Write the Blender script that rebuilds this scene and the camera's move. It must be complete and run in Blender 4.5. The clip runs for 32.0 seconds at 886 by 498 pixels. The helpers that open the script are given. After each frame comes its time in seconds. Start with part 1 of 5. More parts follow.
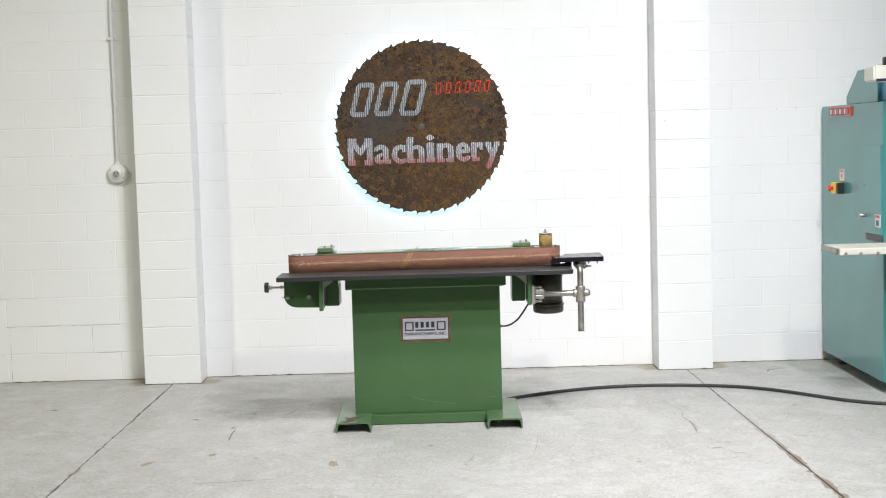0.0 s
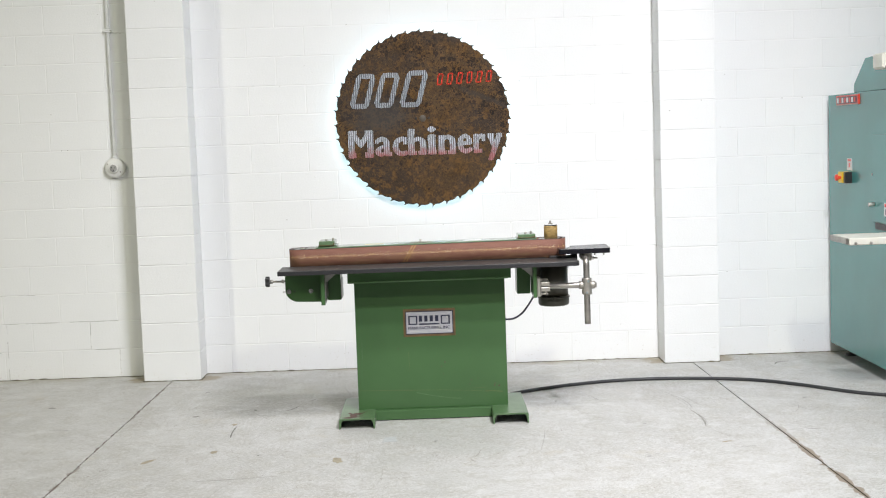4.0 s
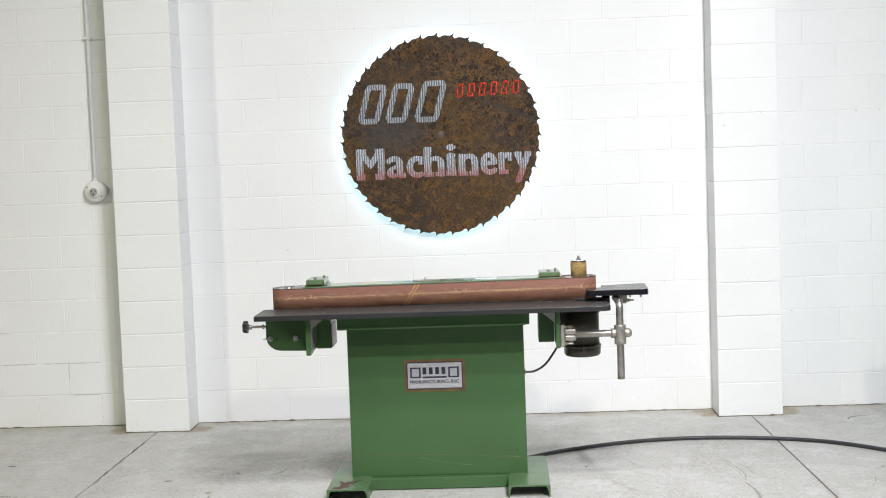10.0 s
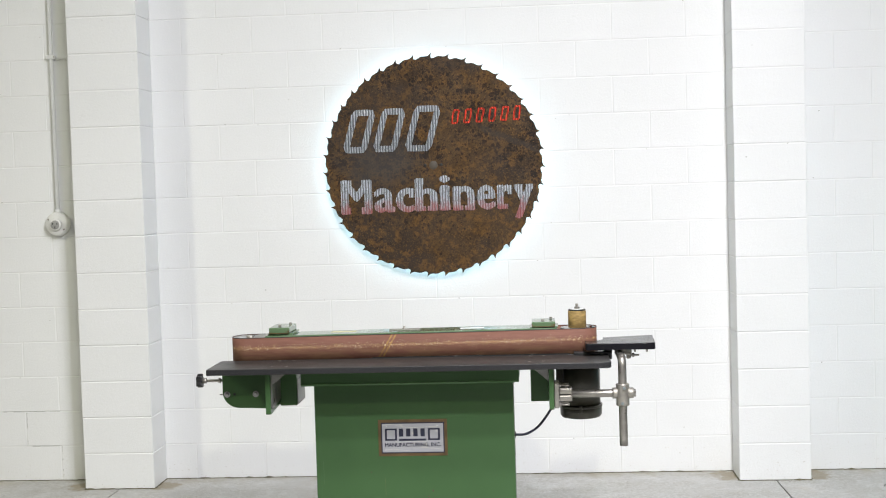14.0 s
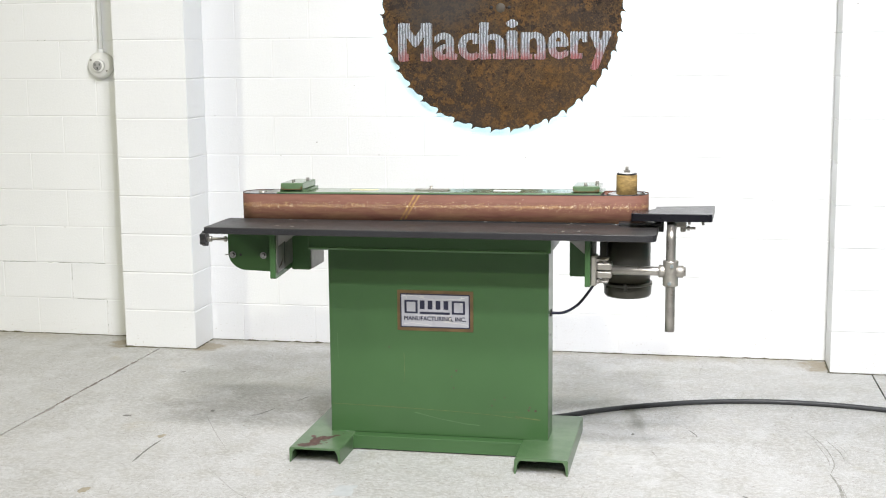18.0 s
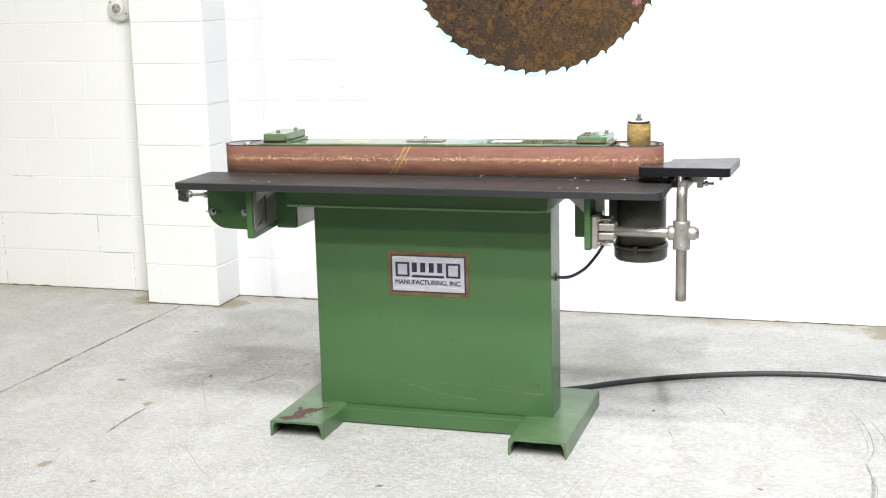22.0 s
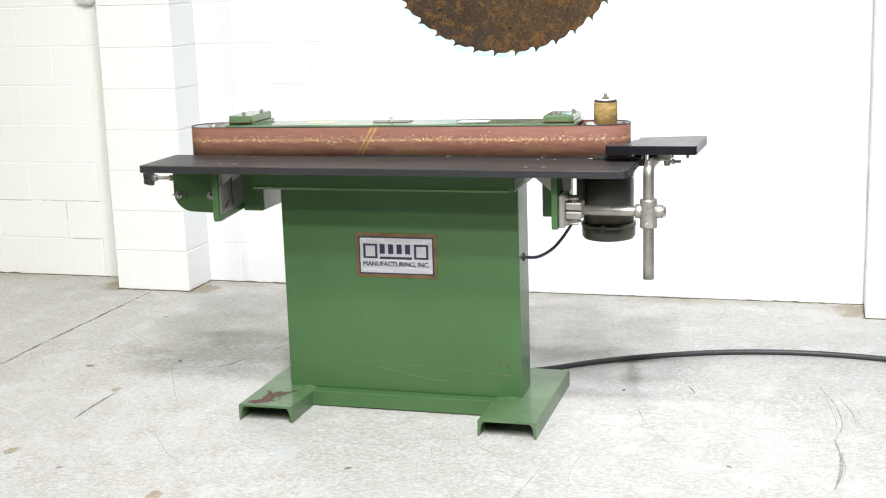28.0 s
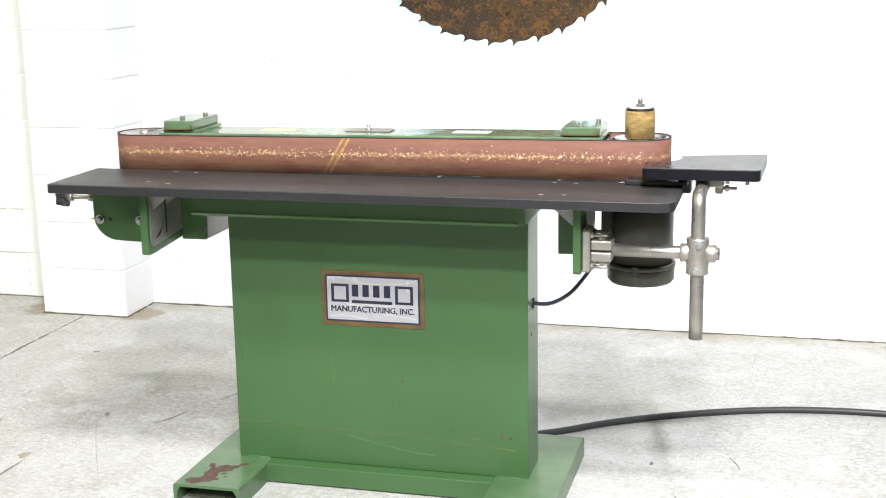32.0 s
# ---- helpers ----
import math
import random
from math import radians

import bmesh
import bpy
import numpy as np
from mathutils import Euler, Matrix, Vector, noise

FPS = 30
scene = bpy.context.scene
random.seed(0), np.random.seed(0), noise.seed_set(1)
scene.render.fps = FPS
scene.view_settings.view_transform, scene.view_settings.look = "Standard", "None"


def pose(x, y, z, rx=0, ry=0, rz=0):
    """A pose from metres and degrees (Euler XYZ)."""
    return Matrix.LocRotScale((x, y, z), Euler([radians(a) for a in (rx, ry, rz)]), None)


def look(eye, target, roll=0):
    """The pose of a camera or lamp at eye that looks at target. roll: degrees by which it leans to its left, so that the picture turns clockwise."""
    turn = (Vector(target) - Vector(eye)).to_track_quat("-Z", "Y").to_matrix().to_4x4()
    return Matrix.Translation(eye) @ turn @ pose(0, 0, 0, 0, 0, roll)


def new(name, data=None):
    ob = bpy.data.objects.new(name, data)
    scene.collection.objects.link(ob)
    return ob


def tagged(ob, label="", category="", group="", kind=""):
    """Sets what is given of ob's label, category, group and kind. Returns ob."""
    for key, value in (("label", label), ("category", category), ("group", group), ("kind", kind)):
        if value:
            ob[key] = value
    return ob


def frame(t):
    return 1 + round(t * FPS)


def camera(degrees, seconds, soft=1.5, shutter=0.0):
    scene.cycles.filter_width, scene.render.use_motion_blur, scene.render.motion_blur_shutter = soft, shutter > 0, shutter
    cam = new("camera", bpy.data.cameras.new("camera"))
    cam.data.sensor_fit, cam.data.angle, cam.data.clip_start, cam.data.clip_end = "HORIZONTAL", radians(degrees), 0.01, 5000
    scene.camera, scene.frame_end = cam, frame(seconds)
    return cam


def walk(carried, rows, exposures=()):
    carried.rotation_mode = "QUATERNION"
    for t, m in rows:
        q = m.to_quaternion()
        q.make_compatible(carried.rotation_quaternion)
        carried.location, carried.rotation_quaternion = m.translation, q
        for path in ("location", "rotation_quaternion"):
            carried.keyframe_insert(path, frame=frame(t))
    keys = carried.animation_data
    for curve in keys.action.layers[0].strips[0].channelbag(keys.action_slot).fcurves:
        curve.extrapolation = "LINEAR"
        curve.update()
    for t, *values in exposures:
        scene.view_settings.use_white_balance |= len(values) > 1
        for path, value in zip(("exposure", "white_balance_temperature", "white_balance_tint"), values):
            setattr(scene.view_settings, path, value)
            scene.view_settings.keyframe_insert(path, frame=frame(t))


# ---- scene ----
cam = camera(37.1, 32.0, 1.12)
PATH = [
    (0, (-0.059, -6.821, 1.653), (-0.048, -4.828, 1.492), -1.6),
    (0.5, (-0.07, -6.822, 1.657), (-0.053, -4.828, 1.5), -1.7),
    (1, (-0.057, -6.826, 1.646), (-0.042, -4.832, 1.495), -2.0),
    (1.5, (-0.068, -6.822, 1.656), (-0.052, -4.828, 1.501), -2.3),
    (2, (-0.079, -6.817, 1.641), (-0.058, -4.823, 1.49), -2.6),
    (2.5, (-0.091, -6.808, 1.653), (-0.067, -4.814, 1.501), -2.5),
    (3, (-0.109, -6.798, 1.636), (-0.083, -4.804, 1.487), -2.4),
    (3.5, (-0.12, -6.777, 1.62), (-0.096, -4.783, 1.462), -2.2),
    (5.5, (0.045, -6.358, 1.62), (0.023, -4.366, 1.448), -1.2),
    (6, (0.055, -6.311, 1.623), (0.023, -4.319, 1.451), -1.1),
    (6.5, (0.05, -6.229, 1.619), (0.017, -4.237, 1.438), -1.2),
    (7, (0.041, -6.1, 1.615), (0.003, -4.109, 1.433), -1.4),
    (7.5, (0.05, -5.985, 1.625), (0.006, -3.993, 1.449), -1.4),
    (8, (0.055, -5.927, 1.62), (0.039, -3.936, 1.434), -1.3),
    (8.5, (0.068, -5.859, 1.615), (0.038, -3.867, 1.435), -1.7),
    (9, (0.116, -5.743, 1.627), (0.06, -3.751, 1.453), -1.9),
    (9.5, (0.167, -5.624, 1.634), (0.08, -3.632, 1.474), -2.2),
    (10, (0.222, -5.544, 1.648), (0.132, -3.551, 1.505), -2.1),
    (10.5, (0.239, -5.482, 1.665), (0.156, -3.486, 1.563), -2.0),
    (11, (0.237, -5.433, 1.674), (0.16, -3.435, 1.611), -1.9),
    (11.5, (0.246, -5.274, 1.675), (0.143, -3.278, 1.611), -1.8),
    (12, (0.254, -5.144, 1.688), (0.148, -3.148, 1.629), -1.8),
    (12.5, (0.252, -5.07, 1.681), (0.162, -3.073, 1.619), -1.8),
    (13, (0.272, -4.978, 1.671), (0.153, -2.983, 1.601), -1.9),
    (13.5, (0.348, -4.868, 1.669), (0.216, -2.874, 1.585), -1.8),
    (15.5, (0.57, -4.521, 1.633), (0.361, -2.537, 1.485), -1.3),
    (16, (0.612, -4.4, 1.627), (0.364, -2.423, 1.452), -1.0),
    (16.5, (0.632, -4.319, 1.608), (0.373, -2.349, 1.383), -0.7),
    (17, (0.685, -4.242, 1.603), (0.407, -2.28, 1.332), -0.8),
    (17.5, (0.796, -4.123, 1.591), (0.444, -2.174, 1.309), -0.8),
    (18, (0.885, -4.034, 1.581), (0.499, -2.095, 1.277), -0.5),
    (18.5, (0.926, -3.957, 1.557), (0.506, -2.031, 1.221), -0.3),
    (19, (0.958, -3.862, 1.549), (0.532, -1.94, 1.195), -0.4),
    (19.5, (0.998, -3.708, 1.538), (0.545, -1.793, 1.18), -0.5),
    (20, (1.038, -3.619, 1.54), (0.559, -1.715, 1.159), -0.7),
    (20.5, (1.11, -3.531, 1.545), (0.575, -1.647, 1.139), -1.5),
    (21, (1.196, -3.471, 1.556), (0.614, -1.597, 1.169), -0.8),
    (21.5, (1.249, -3.459, 1.537), (0.659, -1.584, 1.167), -0.7),
    (22, (1.276, -3.443, 1.555), (0.694, -1.569, 1.167), -1.4),
    (22.5, (1.258, -3.445, 1.555), (0.674, -1.572, 1.168), -1.6),
    (23, (1.246, -3.453, 1.548), (0.671, -1.577, 1.16), -1.5),
    (23.5, (1.252, -3.442, 1.548), (0.701, -1.56, 1.156), -1.5),
    (24, (1.255, -3.446, 1.548), (0.715, -1.56, 1.16), -1.4),
    (24.5, (1.252, -3.444, 1.547), (0.717, -1.556, 1.163), -1.4),
    (25, (1.256, -3.442, 1.546), (0.719, -1.554, 1.16), -1.4),
    (25.5, (1.257, -3.443, 1.542), (0.718, -1.557, 1.151), -1.4),
    (27.5, (1.286, -3.43, 1.54), (0.746, -1.547, 1.134), -1.7),
    (28, (1.309, -3.416, 1.534), (0.758, -1.538, 1.124), -1.8),
    (28.5, (1.334, -3.4, 1.522), (0.759, -1.528, 1.114), -1.8),
    (29, (1.354, -3.378, 1.525), (0.774, -1.508, 1.119), -1.6),
    (29.5, (1.309, -3.3, 1.512), (0.733, -1.439, 1.061), -1.4),
    (30, (1.226, -3.138, 1.512), (0.686, -1.265, 1.065), -0.8),
    (30.5, (1.132, -3.0, 1.512), (0.632, -1.115, 1.069), -0.7),
    (31, (1.097, -2.88, 1.505), (0.62, -0.993, 1.045), -0.8),
    (31.5, (1.043, -2.688, 1.498), (0.538, -0.809, 1.033), -1.2),
    (32, (0.99, -2.507, 1.51), (0.485, -0.622, 1.071), -1.0),
]
EXPOSURES = [(0,-0.22),(3,-0.22),(9,-0.25),(13,-0.32),(16,-0.2),(18,0.0),(20,0.15),(23,0.22),(29,0.22),(31,0.24),(32,0.40)]
walk(cam, [(t, look(eye, target, roll)) for t, eye, target, roll in PATH], EXPOSURES)

# ---------------------------------------------------------------- light
world = bpy.data.worlds.new("world")
scene.world = world
world.use_nodes = True
world.node_tree.nodes["Background"].inputs[0].default_value = (0.9, 0.95, 1.0, 1)
world.node_tree.nodes["Background"].inputs[1].default_value = 0.1


def area_lamp(name, eye, target, sx, sy, watts, colour, spread=180):
    data = bpy.data.lights.new(name, "AREA")
    data.shape, data.size, data.size_y = "RECTANGLE", sx, sy
    data.energy, data.color, data.spread = watts, colour, radians(spread)
    ob = new(name, data)
    ob.matrix_world = look(eye, target)
    return ob


# a row of high-bay lamps along the eastern side, one far to the west, and the hall's own ceiling light
COLD, WARM, AMBER = (0.915, 0.912, 1.0), (1.0, 0.985, 0.76), (1.0, 0.98, 0.77)
area_lamp("bay_lamp_front", (1.60, -2.65, 4.95), (0.6, 2.0, 0.1), 0.24, 0.24, 42, COLD, 100)
area_lamp("bay_lamp_middle", (1.80, -4.12, 4.95), (0.6, 2.0, 0.1), 0.22, 0.22, 98, COLD, 100)
area_lamp("bay_lamp_back", (1.74, -6.25, 4.95), (0.5, 2.0, 0.1), 0.26, 0.26, 56, WARM, 100)
area_lamp("bay_lamp_west", (-6.2, -2.65, 4.95), (-2.7, 2.2, 0.1), 0.3, 0.3, 56, AMBER, 100)
area_lamp("hall_lamp", (1.3, -2.08, 5.85), (0.6, -0.9, 0), 1.0, 0.24, 154, (1.0, 0.985, 0.985), 128)

# ---------------------------------------------------------------- materials


class Nodes:
    """A small writer for node materials."""

    def __init__(self, name):
        self.mat = bpy.data.materials.new(name)
        self.mat.use_nodes = True
        self.tree = self.mat.node_tree
        self.bsdf = self.tree.nodes["Principled BSDF"]
        self.coords = self.add("ShaderNodeTexCoord").outputs["Object"]

    def add(self, kind, **values):
        node = self.tree.nodes.new(kind)
        for key, value in values.items():
            setattr(node, key, value)
        return node

    def link(self, a, b):
        self.tree.links.new(a, b)

    def put(self, socket, value):
        if hasattr(value, "is_output"):
            self.link(value, socket)
        else:
            socket.default_value = value

    def world_place(self):
        return self.add("ShaderNodeNewGeometry").outputs["Position"]

    def scaled(self, vec, scale):
        node = self.add("ShaderNodeMapping")
        self.link(vec, node.inputs["Vector"])
        node.inputs["Scale"].default_value = scale
        return node.outputs[0]

    def noise(self, scale, detail=4, rough=0.55, vec=None, warp=0.0):
        node = self.add("ShaderNodeTexNoise")
        self.link(vec or self.coords, node.inputs["Vector"])
        node.inputs["Scale"].default_value = scale
        node.inputs["Detail"].default_value = detail
        node.inputs["Roughness"].default_value = rough
        node.inputs["Distortion"].default_value = warp
        return node.outputs[0]

    def ramp(self, value, a, b, low=0.0, high=1.0):
        node = self.add("ShaderNodeMapRange")
        self.link(value, node.inputs[0])
        for n, v in enumerate((a, b, low, high)):
            node.inputs[n + 1].default_value = v
        return node.outputs[0]

    def math(self, how, a, b=0.0):
        node = self.add("ShaderNodeMath", operation=how)
        self.put(node.inputs[0], a)
        self.put(node.inputs[1], b)
        return node.outputs[0]

    def mix(self, factor, a, b, how="MIX"):
        node = self.add("ShaderNodeMix", data_type="RGBA", blend_type=how)
        self.put(node.inputs[0], factor)
        for socket, value in ((node.inputs[6], a), (node.inputs[7], b)):
            self.put(socket, value if hasattr(value, "is_output") else (*value, 1))
        return node.outputs[2]

    def axis(self, vec, n):
        node = self.add("ShaderNodeSeparateXYZ")
        self.link(vec, node.inputs[0])
        return node.outputs[n]

    def bump(self, height, strength=0.2, distance=0.002, after=None):
        node = self.add("ShaderNodeBump")
        self.link(height, node.inputs["Height"])
        node.inputs["Strength"].default_value = strength
        node.inputs["Distance"].default_value = distance
        if after:
            self.link(after, node.inputs["Normal"])
        self.link(node.outputs[0], self.bsdf.inputs["Normal"])
        return node.outputs[0]

    def finish(self, colour, rough=0.5, metal=0.0, **more):
        self.put(self.bsdf.inputs["Base Color"], colour if hasattr(colour, "is_output") else (*colour, 1))
        self.put(self.bsdf.inputs["Roughness"], rough)
        self.put(self.bsdf.inputs["Metallic"], metal)
        for key, value in more.items():
            self.put(self.bsdf.inputs[key.replace("_", " ")], value)
        return self.mat


def coat(name, colour, rough=0.4, vary=0.12, scale=6.0, grain=300.0, relief=0.05, metal=0.0, chips=None, chip_at=0.72, spec=0.5):
    """Paint, plastic or metal: two scales of variation, fine relief and, if asked for, chips of another colour."""
    n = Nodes(name)
    dark = tuple(c * (1 - vary) for c in colour)
    light = tuple(min(1, c * (1 + vary)) for c in colour)
    col = n.mix(n.ramp(n.noise(scale, 5), 0.3, 0.7), dark, light)
    col = n.mix(n.ramp(n.noise(grain, 2), 0.35, 0.65, 0, 0.25), col, dark)
    if chips:
        col = n.mix(n.ramp(n.noise(22, 6, 0.65), chip_at, chip_at + 0.03), col, chips)
    r = n.ramp(n.noise(scale * 2.5, 4), 0.3, 0.7, rough * 0.85, min(1, rough * 1.15))
    n.bump(n.noise(grain, 3), relief, 0.001)
    return n.finish(col, r, metal, Specular_IOR_Level=spec)


def wall_paint():
    n = Nodes("white_block_paint")
    p = n.world_place()
    pick = n.add("ShaderNodeObjectInfo").outputs["Random"]
    col = n.mix(n.ramp(n.noise(1.3, 4, vec=p), 0.3, 0.7), (0.785, 0.795, 0.80), (0.82, 0.828, 0.835))
    col = n.mix(n.ramp(pick, 0, 1, 0, 0.10), col, (0.73, 0.735, 0.73))
    col = n.mix(n.ramp(n.noise(9, 6, 0.7, vec=p), 0.68, 0.78, 0, 0.18), col, (0.62, 0.6, 0.55))
    one = n.bump(n.noise(75, 6, 0.68, vec=p), 0.5, 0.003)
    n.bump(n.noise(14, 3, vec=p), 0.12, 0.004, one)
    return n.finish(col, 0.55, Specular_IOR_Level=0.3)


def joint_paint():
    n = Nodes("white_joint_paint")
    p = n.world_place()
    col = n.mix(n.ramp(n.noise(3, 5, vec=p), 0.35, 0.7), (0.77, 0.775, 0.775), (0.815, 0.82, 0.82))
    n.bump(n.noise(90, 4, vec=p), 0.3, 0.003)
    return n.finish(col, 0.6, Specular_IOR_Level=0.3)


def floor_concrete():
    n = Nodes("worn_pale_concrete")
    p = n.world_place()
    col = n.mix(n.ramp(n.noise(0.9, 7, 0.62, vec=p), 0.36, 0.62), (0.395, 0.395, 0.376), (0.482, 0.482, 0.473))
    col = n.mix(n.ramp(n.noise(4.5, 8, 0.74, vec=p), 0.49, 0.62, 0, 0.6), col, (0.345, 0.335, 0.30))
    # blotches, crisp pale flakes and worn dirt, drawn out across the hall by years of sweeping
    swept = n.scaled(p, (0.78, 1.0, 1))
    worn = n.ramp(n.noise(1.7, 6, 0.65, vec=p), 0.38, 0.60, 0.15, 1.0)
    col = n.mix(n.ramp(n.noise(9, 8, 0.78, vec=swept), 0.50, 0.58, 0, 0.42), col, (0.35, 0.335, 0.29))
    col = n.mix(n.ramp(n.noise(5, 8, 0.72, vec=p), 0.52, 0.60, 0, 0.5), col, (0.585, 0.59, 0.59))
    white = n.noise(60, 7, 0.78, vec=swept)
    col = n.mix(n.ramp(white, 0.50, 0.53, 0, 0.55), col, (0.61, 0.61, 0.60))
    dirt = n.noise(105, 6, 0.8, vec=swept)
    col = n.mix(n.math("MULTIPLY", n.ramp(dirt, 0.555, 0.585, 0, 0.75), worn), col, (0.235, 0.215, 0.18))
    fine = n.noise(290, 3, 0.75, vec=swept)
    col = n.mix(n.ramp(fine, 0.55, 0.60, 0, 0.6), col, (0.27, 0.255, 0.23))
    # trodden grey dirt beside the pedestal
    gx, gy = n.axis(p, 0), n.axis(p, 1)
    spot = n.math("ADD", n.math("POWER", n.math("MULTIPLY", n.math("ADD", gx, 1.0), 1.6), 2.0), n.math("POWER", n.math("MULTIPLY", n.math("SUBTRACT", gy, 1.38), 3.0), 2.0))
    spot = n.math("ADD", spot, n.ramp(n.noise(5, 8, 0.75, vec=p), 0.3, 0.7, -0.6, 0.7))
    col = n.mix(n.math("MULTIPLY", n.ramp(spot, 0.2, 1.0, 1.0, 0.0), n.ramp(n.noise(38, 7, 0.8, vec=p), 0.44, 0.58, 0.08, 0.65)), col, (0.235, 0.22, 0.19))
    # warm stains
    col = n.mix(n.ramp(n.noise(3.1, 6, 0.65, vec=p, warp=0.4), 0.60, 0.74, 0, 0.4), col, (0.42, 0.37, 0.265))
    # crumbled, rusty dirt along the eastern saw cut
    x, y = n.axis(p, 0), n.axis(p, 1)
    off = n.math("ABSOLUTE", n.math("ADD", n.math("SUBTRACT", n.math("ADD", x, n.math("MULTIPLY", n.math("SUBTRACT", y, 2.26), 0.0178)), 1.70), n.ramp(n.noise(9, 4, vec=p), 0.3, 0.7, -0.012, 0.012)))
    wide = n.ramp(n.noise(5, 5, 0.7, vec=p), 0.40, 0.60, 0.004, 0.030)
    near = n.math("MULTIPLY", n.math("LESS_THAN", off, wide), n.ramp(y, 1.0, -0.2, 0.0, 1.0))
    col = n.mix(n.math("MULTIPLY", near, 0.85), col, (0.185, 0.135, 0.085))
    off = n.math("ABSOLUTE", n.math("ADD", n.math("SUBTRACT", n.math("SUBTRACT", x, n.math("MULTIPLY", n.math("SUBTRACT", y, 2.26), 0.0083)), -1.948), n.ramp(n.noise(8, 4, vec=p), 0.3, 0.7, -0.01, 0.01)))
    col = n.mix(n.math("MULTIPLY", n.math("LESS_THAN", off, n.ramp(n.noise(6, 5, 0.7, vec=p), 0.47, 0.70, 0.002, 0.016)), 0.7), col, (0.16, 0.12, 0.09))
    # damp, tan dirt where the floor meets the wall and the feet of the pilasters
    rim = n.math("ADD", n.math("SUBTRACT", 2.68, y), n.ramp(n.noise(2.3, 6, 0.65, vec=p), 0.3, 0.7, -0.10, 0.16))
    damp = n.math("MULTIPLY", n.ramp(rim, 0.0, 0.16, 0.75, 0.0), n.ramp(n.noise(6, 6, 0.7, vec=p), 0.36, 0.60, 0.2, 1))
    col = n.mix(damp, col, (0.27, 0.225, 0.13))
    for cx, cy in ((-1.72, 2.50), (-2.17, 2.52), (1.47, 2.55), (1.92, 2.55)):
        d = n.math("ADD", n.math("POWER", n.math("MULTIPLY", n.math("SUBTRACT", x, cx), 7.0), 2.0), n.math("POWER", n.math("MULTIPLY", n.math("SUBTRACT", y, cy), 5.5), 2.0))
        d = n.math("ADD", d, n.ramp(n.noise(7, 6, 0.7, vec=p), 0.3, 0.7, -0.5, 0.6))
        col = n.mix(n.ramp(d, 0.20, 0.56, 0.75, 0.0), col, (0.24, 0.19, 0.105))
    rough = n.ramp(n.noise(2.4, 5, vec=p), 0.3, 0.7, 0.36, 0.58)
    one = n.bump(fine, 0.15, 0.002)
    n.bump(dirt, 0.12, 0.003, one)
    return n.finish(col, rough, Specular_IOR_Level=0.45)


def floor_specks(name, dark, light):
    """Pits and hairline scratches, each of its own tone."""
    n = Nodes(name)
    pick = n.add("ShaderNodeNewGeometry").outputs["Random Per Island"]
    return n.finish(n.mix(pick, dark, light), 0.7, Specular_IOR_Level=0.3)


